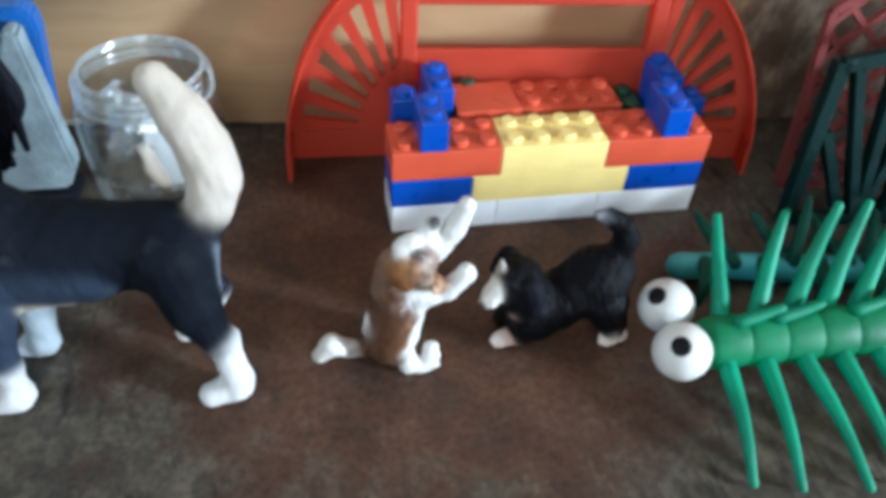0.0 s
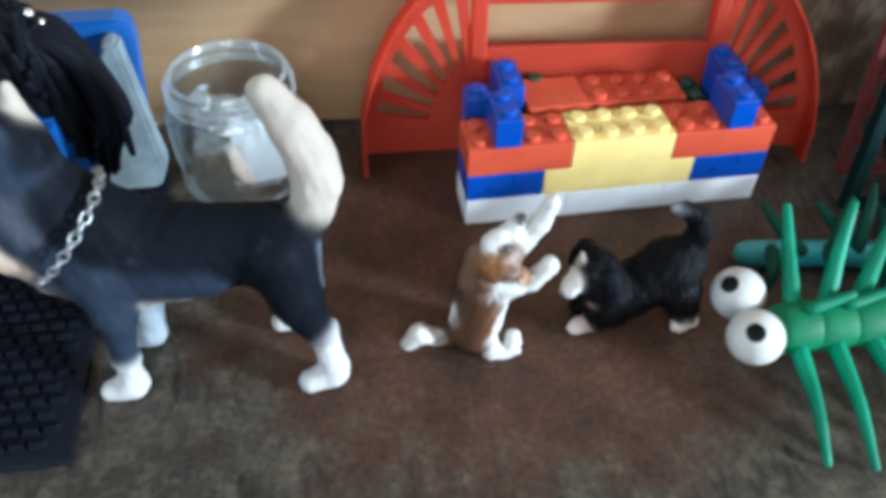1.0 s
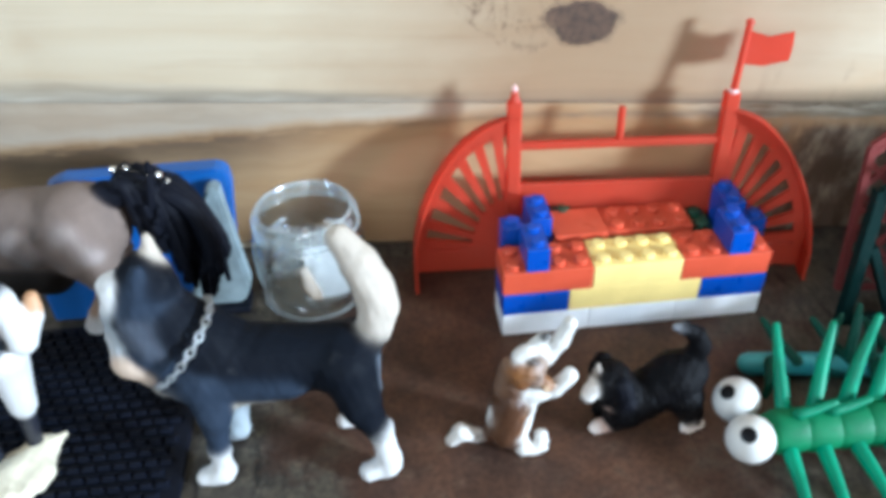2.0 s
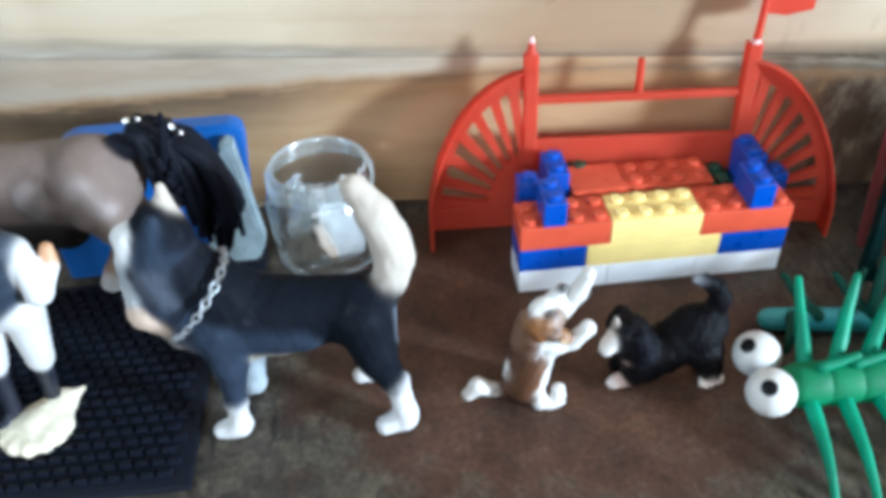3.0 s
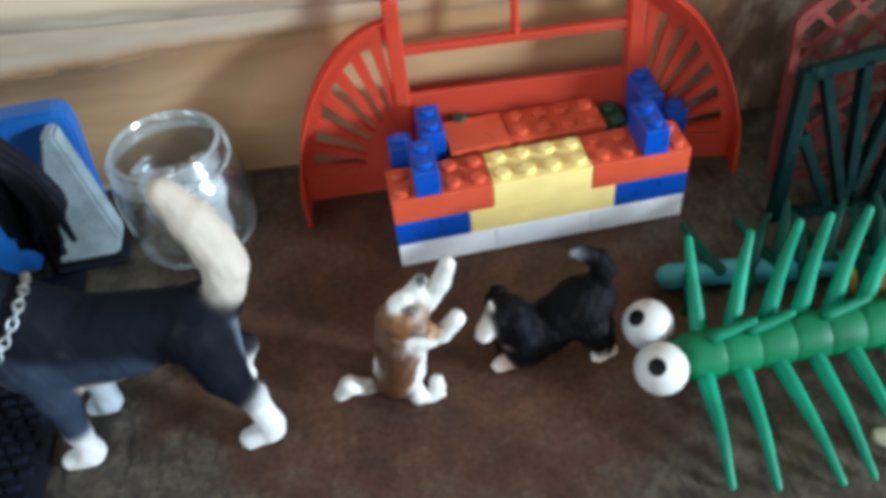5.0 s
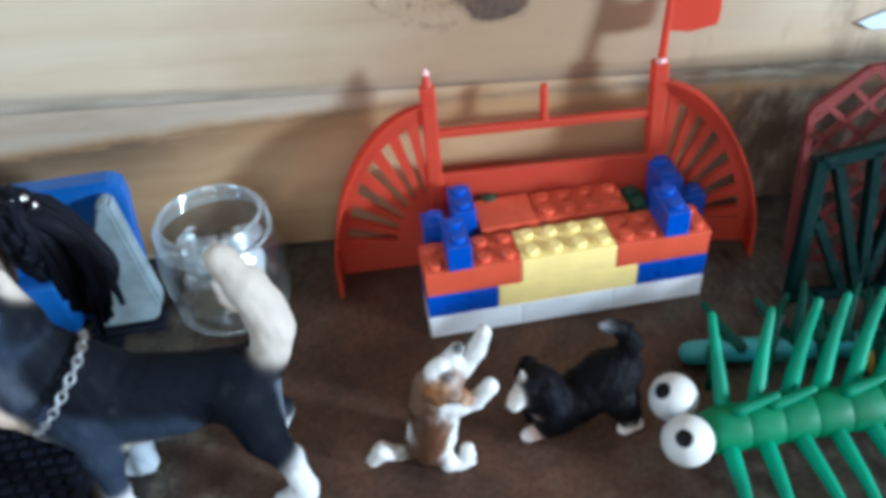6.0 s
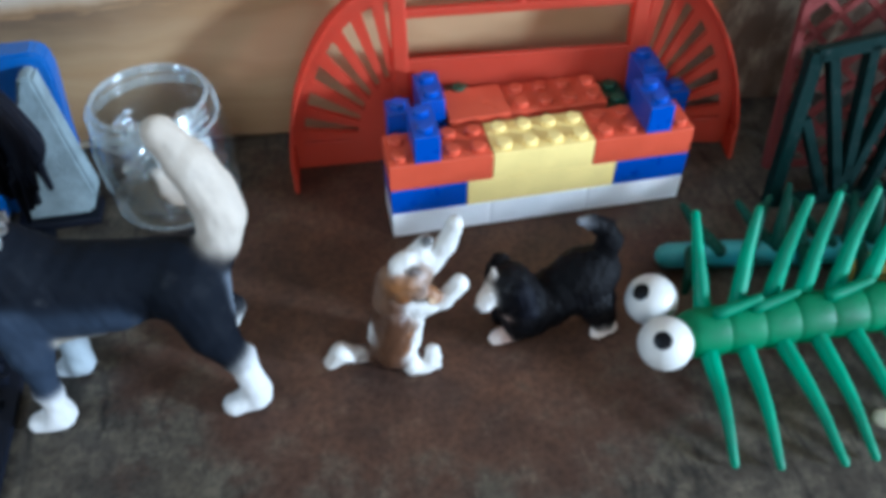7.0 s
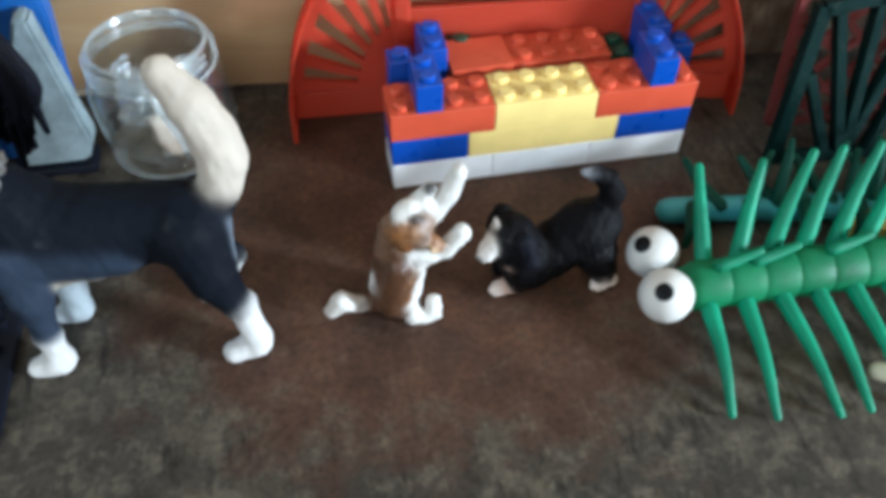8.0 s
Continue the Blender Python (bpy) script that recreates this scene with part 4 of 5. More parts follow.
black = [
    ((31, -45, 10.5), (37, -45, 13), 8.0, 7.4, BK), ((37, -45, 13), (47, -44.5, 20), 7.2, 8.0, BK), ((47, -44.5, 20), (50, -44, 21), 8.0, 6.8, BK),
    # lowered head with a white muzzle and hanging ears
    ((29, -46, 15), (25.5, -46, 22.6), 7.2, 6.3, BK), ((20.8, -47.4, 22.6), (18.6, -48.0, 19.4), 2.9, 2.5, (0.62, 0.60, 0.57)), ((20.6, -46.2, 26.8), (20.9, -46.0, 29.4), 1.0, 0.8, (0.30, 0.27, 0.24)), ((16.9, -48.6, 18.4), (16.8, -48.6, 18.5), 1.0, 0.9, BK),
    ((27.6, -51.0, 25), (29.4, -51.8, 18), 2.4, 2.7, (0.0045, 0.005, 0.008)), ((24, -40.5, 26), (23, -39, 20), 2.6, 2.6, BK), ((24.4, -50.6, 15.6), (25.2, -50.6, 14.8), 0.9, 0.8, BT),
    ((31, -47.5, 9), (28.4, -47.2, 4.6), 5.4, 3.4, BK), ((27.0, -47.0, 3.2), (23.6, -47.2, 2.6), 2.7, 2.2, BT), ((22.4, -47.4, 2.4), (21.8, -47.5, 2.2), 2.0, 1.8, (0.62, 0.56, 0.52)), ((29, -40, 9), (26.5, -40, 3.5), 4, 2.6, BK), ((26.5, -40, 3), (24.5, -40, 2.4), 2.4, 2.0, BK),
    ((49, -48.5, 14), (52, -49, 7), 6.2, 4.0, BK), ((52, -48, 7), (54.2, -46.4, 3.8), 3.2, 1.9, BK), ((54.4, -49.6, 2.6), (50.8, -50.6, 2.2), 2.5, 2.1, (0.55, 0.48, 0.42)), ((52.0, -51.6, 5.4), (51.6, -51.8, 7.6), 1.3, 0.8, (0.40, 0.35, 0.31)), ((51, -40, 15), (54.5, -39, 4), 5.6, 3, BK), ((54, -39, 3), (51, -39, 2.4), 2.5, 2.2, BT),
    ((51, -44, 25), (53, -43.5, 31), 3.6, 3.0, BK), ((53, -43.5, 31), (51.2, -43, 35.6), 3.0, 2.7, BK), ((51.2, -43, 35.6), (47.5, -42.6, 38.2), 2.5, 2.1, BK), ((46.2, -42.6, 38.6), (44.4, -42.4, 39.0), 1.5, 1.0, (0.17, 0.18, 0.20)),
]
tagged(sculpt("puppy_figurine", black, 0.45, MATT_BLACK, 0.5, 0.32, 1.0, 0.3), "black painted puppy figurine in a play bow with pale paws", "toy dog", "puppy figurines")

# ---- green rubber centipede ----
centipede = thing("rubber_centipede", "bright green rubbery toy centipede with two bulging white eyeballs", "toy insect")
bm = bmesh.new()
body_pts, body_r = [], []
for k in range(14):
    x = 70 + k * 9.6
    for dx_, r_ in ((0.0, 6.2), (0.9, 6.7), (4.5, 6.95), (8.4, 6.7)):
        body_pts.append((x + dx_, -64.5 - 0.02 * (x + dx_ - 70), 13.5))
        body_r.append(r_)
tube(bm, body_pts, body_r, 20, 2, 0.8)
part("body", bm, LIME, centipede, smooth=True)
for (ex, ey, ez) in ((63.7, -52.6, 15.2), (61.9, -67.2, 15.1)):
    bm = bmesh.new()
    bmesh.ops.create_uvsphere(bm, u_segments=32, v_segments=20, radius=7.1)
    bmesh.ops.translate(bm, vec=(ex, ey, ez), verts=bm.verts)
    eye = part("eyeball", bm, EYE_WHITE, centipede, "white eyeball", smooth=True)
    bm = bmesh.new()
    d = Vector((-0.62, -0.14, 0.78)) if ey > -60 else Vector((-0.42, -0.42, 0.82))
    d.normalize()
    bmesh.ops.create_uvsphere(bm, u_segments=20, v_segments=10, radius=2.4)
    for v in bm.verts:
        v.co.z *= 0.22
    bmesh.ops.transform(bm, matrix=Matrix.Translation(Vector((ex, ey, ez)) + d * 6.8) @ d.to_track_quat("Z", "Y").to_matrix().to_4x4(), verts=bm.verts)
    part("pupil", bm, PUPIL, eye, "black pupil", smooth=True)
for k in range(12):
    x = (77.8, 92.0, 102.0, 111.5, 122.5, 133.5, 144, 155, 166, 177, 188, 199)[k]
    tip = ((77.8, -40, 33.0), (92.2, -45.5, 37.2), (102.2, -49.7, 42.5), (111.6, -48.5, 41.3))[k] if k < 4 else (x, -48.5, 41)
    bm = bmesh.new()
    base = Vector((75 + k * 9.4, -60.0, 16.5))
    tip = Vector(tip)
    mid = (base + tip) / 2 + Vector((0, 0.8, 0.6))
    tube(bm, [base, mid, tip], [2.4, 1.75, 1.1], 12, 5)
    part("spike", bm, SPIKE_GREEN, centipede, smooth=True)
    bm = bmesh.new()
    base = Vector((73.5 + k * 10.2, -70.0, 11.5))
    tip = Vector(((70.9, -96.6, 1.8), (81.7, -99.3, 1.8), (97.6, -101.5, 1.8))[k]) if k < 3 else Vector((86 + k * 9.6 - 12 + k, -101.5, 1.8))
    mid = (base + tip) / 2 + Vector((0.0, -1.2, 1.5))
    tube(bm, [base, mid, tip], [2.4, 1.6, 1.05], 12, 5)
    part("leg", bm, SPIKE_GREEN, centipede, smooth=True)
    if k in (0, 1, 3, 5, 7, 9):
        bm = bmesh.new()
        b0 = Vector((77 + k * 10.5, -64.0, 20.0))
        tube(bm, [b0, b0 + Vector((5.5, 0.6, 0.9)), b0 + Vector((11, 1.2, 2.2))], [1.9, 1.6, 1.2], 10, 4)
        part("dorsal_spike", bm, DORSAL_GREEN, centipede, smooth=True)

# ---- teal spiny toy behind it ----
teal = thing("rubber_spiny_toy", "teal and dark green rubbery spiny toy lying on its side", "toy insect")
bm = bmesh.new()
tube(bm, [(80, -29, 4.6), (95, -31, 4.6), (120, -35, 4.6), (160, -40, 4.6), (210, -45, 4.6)], [3.9, 4.0, 4.2, 4.3, 4.0], 16, 5)
part("body", bm, TEAL, teal, smooth=True)
for k in range(11):
    bm = bmesh.new()
    b0 = Vector((86 + k * 8.5, -31.5 - k * 1.0, 7.5))
    tube(bm, [b0, b0 + Vector((-4, 7.5 if k % 2 else -8.5, 3 if k % 2 else 1)), b0 + Vector((-6.5, 15 if k % 2 else -12, 6 if k % 2 else -3))], [2.2, 1.8, 1.1], 10, 4)
    part("spine", bm, DEEP_GREEN, teal, smooth=True)
for k in range(14):
    bm = bmesh.new()
    b0 = Vector((104 + k * 7.3, -33.5 - k * 0.9, 9.0))
    lift = (9, 14, 6, 12)[k % 4]
    tube(bm, [b0, b0 + Vector((3.5 - k % 3, 5, lift * 0.7)), b0 + Vector((8 - 3 * (k % 3), 10, lift))], [2.0, 1.6, 0.9], 10, 4)
    part("spine", bm, DEEP_GREEN, teal, smooth=True)
bm = bmesh.new()
box(bm, (131, -50, 1), (142, -41, 7), 1.2)
tagged(part("mustard_toy_block", bm, MUSTARD), "small mustard yellow plastic toy piece on the table", "toy piece")

# ---- dark stands on the far side ----
stand = thing("toy_jump_stand", "dark green plastic toy jump stand with slanting slats", "toy stand")
ST = Matrix.Translation((130.5, -12, 0)) @ Matrix.Rotation(radians(-5), 4, "Z") @ Matrix.Rotation(radians(-7), 4, "X")


def bar(parent, material, m, a, b, w, depth, name="slat"):
    d = (Vector(b) - Vector(a)).normalized()
    n_ = Vector((-d.y, d.x)) * w / 2
    bm = bmesh.new()
    extrude_poly(bm, [(a[0] + n_.x, a[1] + n_.y), (b[0] + n_.x, b[1] + n_.y), (b[0] - n_.x, b[1] - n_.y), (a[0] - n_.x, a[1] - n_.y)], depth, m)
    part(name, bm, material, parent)


# right half is unseen, added so the stand blocks window light
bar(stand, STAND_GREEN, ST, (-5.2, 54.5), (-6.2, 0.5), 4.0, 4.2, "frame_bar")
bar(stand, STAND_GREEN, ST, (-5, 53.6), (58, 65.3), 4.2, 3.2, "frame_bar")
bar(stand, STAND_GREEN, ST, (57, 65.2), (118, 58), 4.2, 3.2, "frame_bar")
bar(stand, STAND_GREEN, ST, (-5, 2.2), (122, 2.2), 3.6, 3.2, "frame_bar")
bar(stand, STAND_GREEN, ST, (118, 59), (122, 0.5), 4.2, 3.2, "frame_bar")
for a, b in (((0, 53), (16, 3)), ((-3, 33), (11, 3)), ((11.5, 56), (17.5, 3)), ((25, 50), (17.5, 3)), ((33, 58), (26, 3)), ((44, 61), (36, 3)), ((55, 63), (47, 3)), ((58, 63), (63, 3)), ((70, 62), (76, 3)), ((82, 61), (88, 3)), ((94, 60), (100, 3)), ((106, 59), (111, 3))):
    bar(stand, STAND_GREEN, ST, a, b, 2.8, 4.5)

lattice = thing("toy_lattice_panel", "maroon plastic toy trellis panel with a diamond lattice", "toy fence")
LT = Matrix.Translation((135.3, 7, 0)) @ Matrix.Rotation(radians(-5), 4, "Z") @ Matrix.Rotation(radians(-6), 4, "X")
# outline widened to the right, out of view, to shade the wall
corners = [(-3, 0.5), (-5, 60), (11, 73), (100, 75), (117, 60), (122, 0.5)]
for a, b in zip(corners, corners[1:] + corners[:1]):
    bar(lattice, LATTICE_RED, LT, a, b, 2.4, 2.6, "frame_bar")


def clip_line(p, d):
    """The stretch of a line that lies inside the panel's outline."""
    cut = []
    for a, b in zip(corners, corners[1:] + corners[:1]):
        e = (b[0] - a[0], b[1] - a[1])
        den = d[0] * e[1] - d[1] * e[0]
        if abs(den) < 1e-6:
            continue
        s = ((a[0] - p[0]) * e[1] - (a[1] - p[1]) * e[0]) / den
        u = ((a[0] - p[0]) * d[1] - (a[1] - p[1]) * d[0]) / den
        if 0 <= u <= 1:
            cut.append(s)
    return (min(cut), max(cut)) if len(cut) > 1 else None


for sgn in (1, -1):
    for k in range(-9, 22):
        p, d = (k * 12.5 + (0 if sgn > 0 else 4), 0.5), (0.72, 0.69 * sgn)
        if sgn < 0:
            p = (k * 12.5, 74)
        got = clip_line(p, d)
        if got and got[1] - got[0] > 4:
            a, b = (p[0] + d[0] * got[0], p[1] + d[1] * got[0]), (p[0] + d[0] * got[1], p[1] + d[1] * got[1])
            bar(lattice, LATTICE_RED, LT @ Matrix.Translation((0, 0.8 if sgn > 0 else 1.0, 0)), a, b, 1.9, 2.2)

# ---- glass jar ----
JAR = (-68.2, 35.5, 0.0)
bm = bmesh.new()
lathe(bm, [(0, 0.6), (13, 0.4), (15, 0.2), (18.4, 0.9), (20.5, 3.2), (21.2, 8), (21.4, 24), (21.0, 28), (19.8, 31.0), (18.7, 32.4), (18.3, 33.4), (18.3, 39.0), (17.8, 39.8),
           (16.9, 39.8), (16.5, 38.8), (16.6, 33.0), (17.6, 31), (18.8, 28), (19.6, 24), (19.5, 10), (17.8, 6.4), (14.5, 4.8), (0, 4.2)], JAR, 64)
jar = thing("glass_jar", "small open clear glass jar with a threaded rim", "jar")
jar_parts = [part("body", bm, GLASS, jar, smooth=True)]
bm = bmesh.new()
lathe(bm, [(17.0, 0.3), (18.6, 0.6), (20.2, 1.6), (20.6, 2.8), (19.4, 2.9), (18.0, 1.8), (17.0, 1.2), (17.0, 0.3)], JAR, 64)
jar_parts.append(part("base", bm, GLASS_EDGE, jar, "thick glass base ring", smooth=True))
bm = bmesh.new()
lathe(bm, [(17.9, 38.8), (18.0, 40.1), (17.3, 40.5), (16.7, 40.1), (16.7, 38.8), (17.9, 38.8)], JAR, 64)
jar_parts.append(part("lip", bm, GLASS_EDGE, jar, "rounded glass lip", smooth=True))
for z0 in (34.0, 36.4):
    bm = bmesh.new()
    pts = [(JAR[0] + 19.0 * math.cos(0.09 * k), JAR[1] + 19.0 * math.sin(0.09 * k), z0 + 0.028 * k) for k in range(66)]
    tube(bm, pts, [0.3] + [0.72] * 64 + [0.3], 8, 1)
    jar_parts.append(part("thread", bm, GLASS_EDGE, jar, "raised glass screw thread", smooth=True))
bm = bmesh.new()
tube(bm, [(JAR[0] + 19.3 * math.cos(0.1 * k), JAR[1] + 19.3 * math.sin(0.1 * k), 32.6) for k in range(63)], [0.6] * 63, 8, 1)
jar_parts.append(part("neck_ring", bm, GLASS_EDGE, jar, smooth=True))
for piece in jar_parts:
    piece.visible_shadow = False
bm = bmesh.new()
grid = 14
rows_ = []
for i in range(grid):
    u = i / (grid - 1)
    row = []
    for j in range(grid):
        w = j / (grid - 1)
        x = -3 + 16.5 * u + 1.5 * w
        z = 4.8 + 22.5 * w - 2.0 * u
        y = -11.5 + 3.2 * u * u + 4.5 * w + 1.5 * noise.noise(Vector((u * 3, w * 3, 2)))
        x += 1.0 * noise.noise(Vector((u * 3, w * 3, 9)))
        row.append(bm.verts.new((JAR[0] + x, JAR[1] + y, max(z, 4.6))))
    rows_.append(row)
for i in range(grid - 1):
    for j in range(grid - 1):
        bm.faces.new((rows_[i][j], rows_[i + 1][j], rows_[i + 1][j + 1], rows_[i][j + 1]))
bmesh.ops.solidify(bm, geom=list(bm.faces), thickness=0.35)
paper = part("crumpled_paper", bm, PAPER, smooth=True)
tagged(paper, "crumpled white paper slip inside the glass jar", "paper")
film = bmesh.new()
rng_film = random.Random(31)
film_rows = []
for j in range(9):
    row = []
    for i in range(24):
        turn = radians(150 + 215 * (i + 0.5 * (j % 2)) / 23)
        fold = (2.2 if j % 2 else -2.2) + rng_film.uniform(-1.8, 1.8)
        r = 13.2 + fold - 0.35 * j
        low = 15.0 - 8.5 * max(0.0, -math.cos(turn)) ** 2
        z = low + (33.5 - low) * j / 8 + rng_film.uniform(-0.8, 0.8)
        row.append(film.verts.new((JAR[0] + r * math.cos(turn), JAR[1] + r * math.sin(turn) * 0.7 + 1.0, z)))
    film_rows.append(row)
for lower, upper in zip(film_rows, film_rows[1:]):
    for i in range(23):
        film.faces.new((lower[i], lower[i + 1], upper[i + 1]))
        film.faces.new((lower[i], upper[i + 1], upper[i]))
film_ob = part("clear_wrapper", film, FILM)
film_ob.visible_shadow = False
tagged(film_ob, "crumpled clear plastic wrapper inside the glass jar", "wrapper")
lump = sculpt("beige_trinket", [
    ((-70.5, 24.6, 17.6), (-69.6, 24.4, 13.4), 1.7, 2.2, (0.48, 0.38, 0.30)), ((-69.6, 24.4, 13.4), (-67.6, 23.8, 8.6), 2.0, 1.6, (0.50, 0.42, 0.35)),
    ((-67.6, 23.8, 8.6), (-66.0, 24.0, 5.8), 2.2, 1.3, (0.44, 0.34, 0.26)), ((-72.6, 24.8, 18.2), (-70.6, 24.6, 18.4), 1.2, 1.3, (0.56, 0.50, 0.44)),
    ((-70.8, 23.2, 11.4), (-69.4, 22.8, 10.2), 1.0, 0.9, (0.30, 0.20, 0.14))], 0.5, FIGURE, 1.0)
tagged(lump, "small beige trinket lying inside the glass jar", "trinket")

# ---- blue box with grey moulded stone ----
bluebox = thing("toy_stall_block", "bright blue plastic toy block with a grey moulded stone end", "toy block")
bm = bmesh.new()
extrude_poly(bm, [(-156, 0.3), (-103, 0.3), (-97, 8), (-95, 30), (-92.5, 50), (-93, 56), (-96, 58), (-150, 58), (-156, 55)], 8, Matrix.Translation((0, 36, 0)))
bmesh.ops.bevel(bm, geom=list(bm.edges), offset=0.8, segments=2, affect="EDGES")
part("back_block", bm, BOX_BLUE, bluebox)
bm = bmesh.new()
extrude_poly(bm, [(-116, 3.3), (-95, 3.3), (-91.5, 11), (-92.5, 20), (-94, 38), (-95.5, 55), (-99.5, 55), (-104, 44), (-107, 28), (-112, 14)], 8, Matrix.Translation((0, 27.5, 0)))
bmesh.ops.bevel(bm, geom=list(bm.edges), offset=1.0, segments=2, affect="EDGES")
part("stone_end", bm, STONE_GREY, bluebox, "grey moulded stone end")
bm = bmesh.new()
box(bm, (-119, 25, 0.3), (-93, 36, 3.2), 0.6)
part("base_plate", bm, RUBBER, bluebox, "black base plate")
bm = bmesh.new()
box(bm, (-166, 27, 2.2), (-122, 36, 26), 1.5)
part("foot_block", bm, BOX_BLUE, bluebox)

# ---- rubber mat ----
mat = thing("rubber_mat", "black rubber mat with rows of raised wedge studs", "mat")
bm = bmesh.new()
box(bm, (-290, -70, 0.2), (-107, 24, 2.0), 0.6)
part("sheet", bm, RUBBER, mat)
bm = bmesh.new()
for i in range(38):
    for j in range(21):
        x, y = -288 + i * 4.75 + (2.4 if j % 2 else 0), -66 + j * 4.2
        if x + 4.2 < -110:
            b = [bm.verts.new(q) for q in ((x, y, 1.9), (x + 4.2, y, 1.9), (x + 4.2, y + 3.4, 1.9), (x, y + 3.4, 1.9), (x + 0.7, y + 0.3, 3.9), (x + 3.5, y + 0.3, 3.9), (x + 3.5, y + 1.1, 3.9), (x + 0.7, y + 1.1, 3.9))]
            for f in ((4, 5, 6, 7), (0, 1, 5, 4), (1, 2, 6, 5), (2, 3, 7, 6), (3, 0, 4, 7)):
                bm.faces.new([b[q] for q in f])
tagged(part("wedge_studs", bm, RUBBER, mat), kind="stuff")

# ---- horse figurine ----
HB, HD, HK = (0.150, 0.114, 0.096), (0.05, 0.04, 0.035), (0.0052, 0.006, 0.010)
horse = [
    # second capsule: belly painted near black to carry its shade
    ((-182, 2, 62), (-132, 0, 63), 13, 13.5, HB), ((-174, -4.5, 54), (-142, -6, 52), 9.4, 7.6, (0.020, 0.016, 0.014)), ((-131, -2, 65), (-129, 0, 64), 13.5, 13, HB),
    ((-129, -7, 57), (-127, -7, 50), 9, 6, HB), ((-129, 8, 57), (-127, 9, 48), 8, 5, HB),
    # painted highlights on rump and flank, with a shaded crease between
    ((-131, -10.5, 68), (-127, -11, 61), 5.0, 4.4, (0.29, 0.25, 0.235)), ((-138, -10.5, 68), (-133, -11.5, 58), 3.0, 2.2, (0.085, 0.066, 0.056)), ((-146, -10, 66), (-143, -10, 62), 4.6, 4.0, (0.24, 0.20, 0.185)),
    ((-127, -7, 48), (-121, -6, 34), 4.4, 3.0, HB), ((-121, -6, 34), (-121, -5, 14), 2.8, 2.6, HB), ((-121, -5, 13), (-122, -5, 4), 2.8, 3.6, WH),
    ((-127, 9, 46), (-129, 11, 40), 4.6, 3.6, HB), ((-129, 11, 40), (-140, 16, 22), 3.2, 2.6, HB), ((-140, 16, 22), (-145.5, 18.5, 13), 2.6, 2.6, (0.36, 0.25, 0.18)), ((-146, 18.8, 11), (-148, 19.2, 6.2), 3.2, 3.8, WH),
    ((-184, -5, 55), (-186, -6, 28), 7, 3.6, HB), ((-186, -6, 28), (-186, -6, 5), 3.2, 4.2, HD), ((-184, 8, 55), (-182, 9, 28), 7, 3.6, HB), ((-182, 9, 28), (-182, 9, 5), 3.2, 4.2, HD),
    ((-188, 2, 68), (-205, 2, 90), 11, 8, HB), ((-205, 2, 92), (-224, 2, 82), 7.5, 4.5, HB), ((-203, 2, 98), (-202, 0, 104), 2.2, 0.9, HB), ((-186, 3, 76), (-202, 3, 100), 3.5, 3, HK),
]
horse.append(((-121, 0, 74), (-115, -1, 74), 4.4, 3.6, HK))
horse_ob = sculpt("horse_figurine", horse, 0.9, FIGURE, 0.6, 0.15, 0.4, 0.5)
hair = bmesh.new()
rt = random.Random(5)
for k in range(92):
    f = rt.random() if k % 3 else rt.choice((0.04, 0.5, 0.93)) + rt.uniform(-0.05, 0.05)
    y0 = rt.uniform(-4.5, 4.0)
    root = Vector((-118 + 6 * f, y0 * 0.6, 75 + 3 * rt.random()))
    top = Vector((-114 + 15 * f, y0 + 0.5, 78.5 - 6 * f * f + rt.uniform(-2, 1)))
    low = 34 + (66 * (0.58 - f) if f < 0.58 else 20 * (f - 0.58)) + rt.uniform(-3, 13)
    mid = Vector((-110 + 19 * f, y0 - 1.5 + rt.uniform(-1, 1), 60 - 4 * f + rt.uniform(-4, 4)))
    mid.x += rt.uniform(-2.2, 2.2)
    end = Vector((-107 + 14 * f + 3.0 * max(0.0, 0.5 - f) + rt.uniform(-3.2, 3.2), y0 - 4 + rt.uniform(-2, 2), low))
    tube(hair, [root, top, mid, end], [1.5, 2.3, 2.2, 0.9], 6, 4)
horse_ob.data.materials.append(MATT_BLACK)
join_painted(horse_ob, hair, HK, 1)
tagged(horse_ob, "brown painted horse figurine with a bushy black tail", "toy horse")
beads = thing("tail_beads", "string of silver beads on the black horse tail", "beads")
for k in range(6):
    bm = bmesh.new()
    bmesh.ops.create_uvsphere(bm, u_segments=14, v_segments=8, radius=(1.15, 0.8, 1.0, 0.85, 1.2, 0.8)[k])
    bmesh.ops.translate(bm, vec=(-117 + 3.3 * k + 0.8 * math.sin(2.3 * k), 1.0 - 0.8 * k, 81.6 + 0.8 * math.sin(1.9 * k) - 0.12 * k * k), verts=bm.verts)
    part("bead", bm, SILVER, beads, smooth=True)

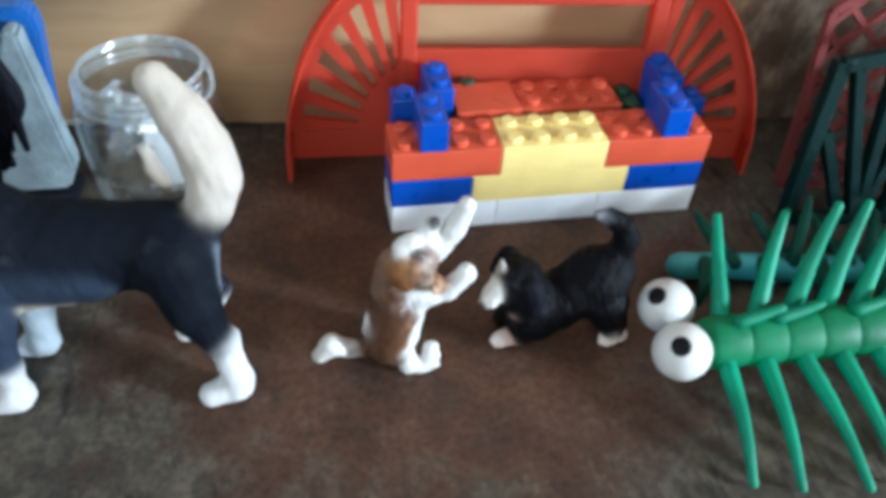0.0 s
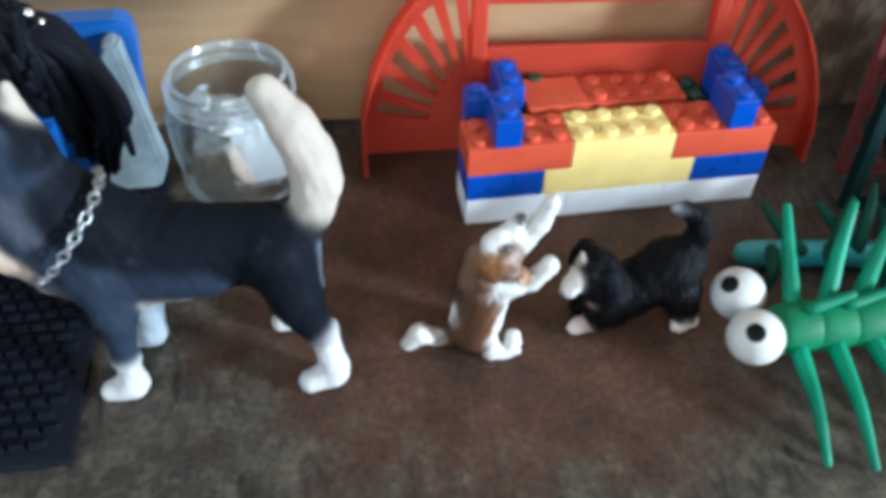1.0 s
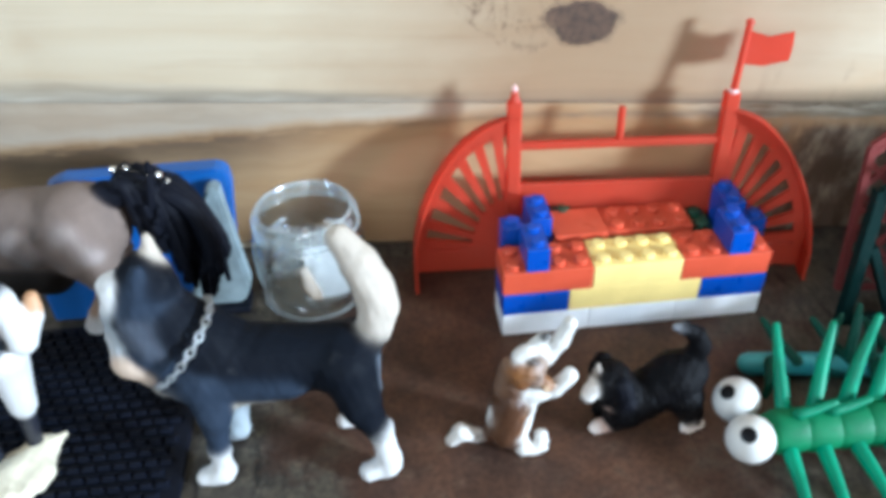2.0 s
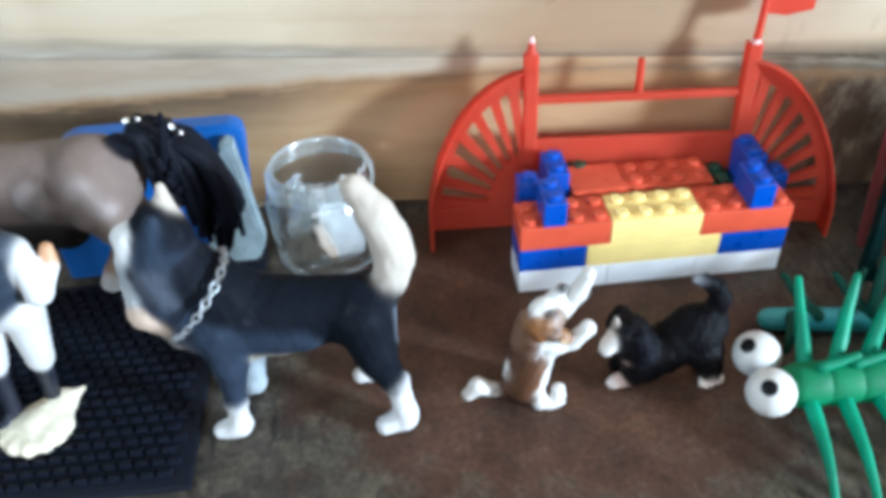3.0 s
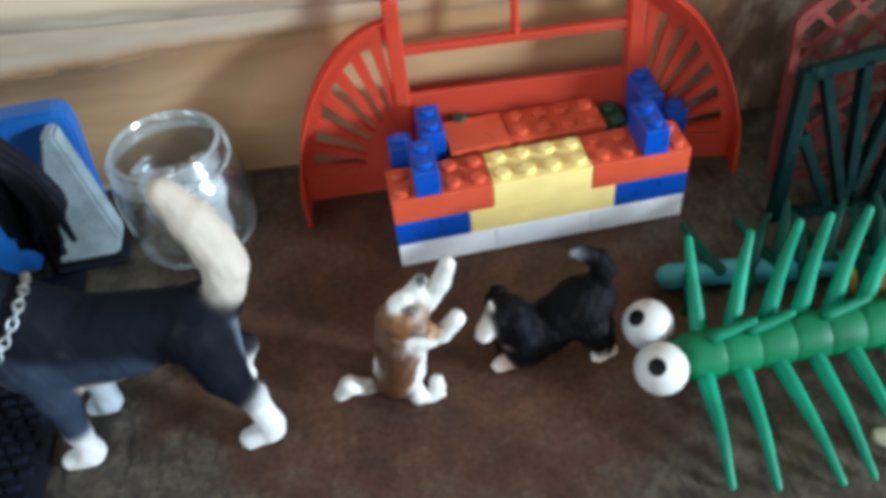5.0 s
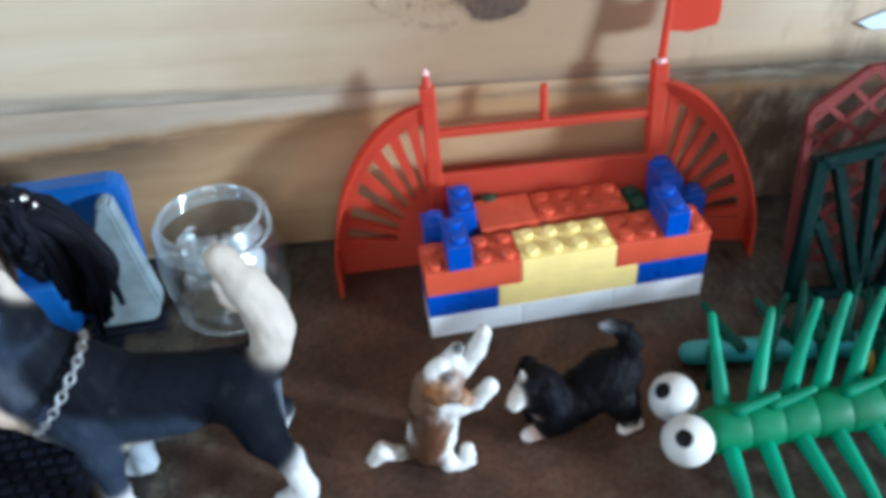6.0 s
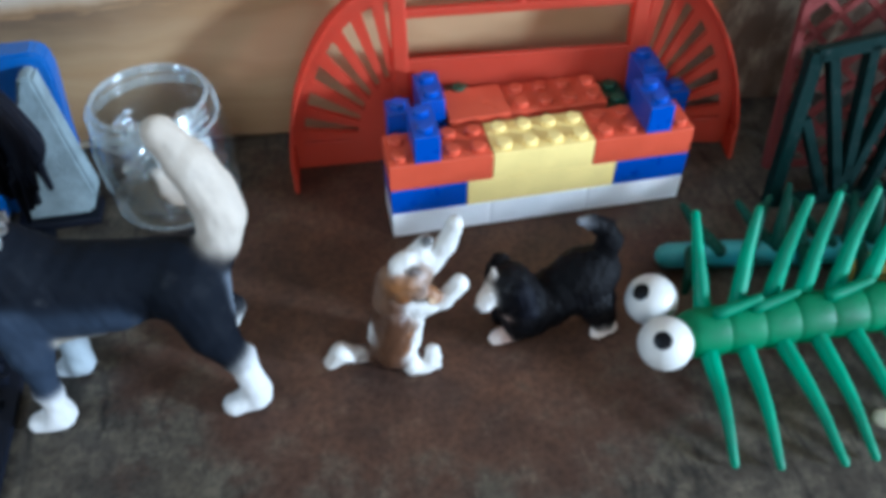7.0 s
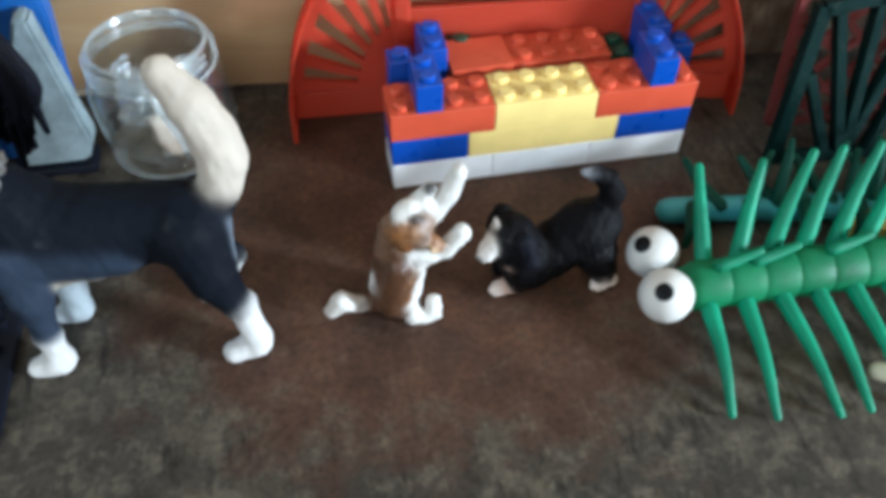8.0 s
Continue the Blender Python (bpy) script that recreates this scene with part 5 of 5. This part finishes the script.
# ---- rider doll on a shell ----
VEST, SEAM, SKIN, HAIR, BOOT = (0.028, 0.042, 0.062), (0.010, 0.015, 0.024), (0.42, 0.24, 0.13), (0.055, 0.040, 0.036), (0.012, 0.014, 0.022)
rider = [
    ((-163, -41, 8), (-161.5, -40, 29), 2.2, 2.9, BOOT), ((-161.5, -40, 29), (-156.5, -40, 48), 3.9, 5.8, WH), ((-152.5, -36, 8), (-148.5, -39, 29), 2.2, 2.9, BOOT), ((-148.5, -39, 29), (-146, -40, 48), 3.9, 5.8, WH),
    ((-163, -41, 7.5), (-165, -45, 7), 2.3, 1.8, BOOT), ((-152.5, -36, 7.5), (-152, -40, 7), 2.3, 1.8, BOOT),
    ((-154, -40, 50), (-148, -40, 50), 6.5, 6.5, WH), *[((-151.4 + 0.55 * k, -40, 53.5 + 2.6 * k), (-150.4 + 0.55 * k, -40, 53.5 + 2.6 * k), 6.6, 6.9, VEST if k % 2 else SEAM) for k in range(7)], ((-153, -40, 70), (-142, -40, 70), 4.2, 4.2, VEST),
    ((-140, -40, 69), (-137.5, -43, 57), 3.6, 3.4, WH), ((-137.5, -43, 57), (-135, -38, 61), 3.4, 2.6, WH), ((-134.5, -37, 63), (-134.5, -36, 66), 2.3, 2.0, SKIN),
    ((-155, -40, 69), (-161, -43, 58), 3.6, 3.4, WH), ((-161, -43, 58), (-163, -38, 60), 3.2, 2.6, WH),
    ((-147.5, -40, 74), (-147, -39, 80), 2.4, 2.4, SKIN), ((-147, -38.5, 84), (-147, -38, 85), 5.9, 5.9, HAIR), ((-147.5, -43, 80), (-149.5, -46.5, 64), 2.0, 1.1, HAIR),
]
tagged(sculpt("rider_doll", rider, 0.7, FIGURE_GLOSS, 0.6, 0.05, 0.5, 0.35), "small rider doll in a dark waistcoat and white breeches", "doll")
hinge = (-151.0, -36.0, 5.2)
shell_parts = [(hinge, (-156.0 + 9.0 * math.cos(a), -45.5 + 8.5 * math.sin(a), 5.4), 1.6, 1.9, CR) for a in (radians(150 + 30 * k) for k in range(8))]
shell_parts += [((-156.0, -44, 5.4), (-153.5, -40, 5.6), 4.2, 3.0, CR), (hinge, (-145.5, -31.0, 5.6), 1.6, 0.6, CR)]
shell = sculpt("shell", shell_parts, 0.5, SHELL, 1.3, 0.15, 0.9)
tagged(shell, "cream ridged shell lying on the black rubber mat", "shell")

bm = bmesh.new()
tube(bm, [(113, -92, 2.6), (115, -95, 5.4), (118, -98, 8.0)], [2.4, 2.8, 2.2], 12, 4)
tagged(part("cream_toy_piece", bm, SHELL, smooth=True), "small cream plastic toy piece beside the green centipede", "toy piece")

# ---- tag on the timber wall ----
bm = bmesh.new()
extrude_poly(bm, [(167, 61.5), (172, 58.8), (196, 57.5), (196, 70), (184, 67.5), (172, 63.5)], 1.0, Matrix.Translation((-5, 60, 11)) @ Matrix.Rotation(WALL_TURN, 4, "Z") @ Matrix.Translation((0, -1.4, 0)))
tagged(part("wall_tag", bm, ROD), "pale blue-white plastic tag fixed to the timber wall", "tag")

# ---- rod against the wall ----
rod = thing("plastic_rod", "pale blue plastic rod leaning on the timber wall", "rod")
bm = bmesh.new()
cyl(bm, (-186, 50, 48), (-172, 68, 190), 2.3, 2.1)
part("shaft", bm, ROD, rod, smooth=True)
bm = bmesh.new()
cyl(bm, (-190, 44.5, 1), (-186, 50, 48), 3.0, 2.9)
part("grip", bm, ROD_END, rod, "dark grey grip", smooth=True)
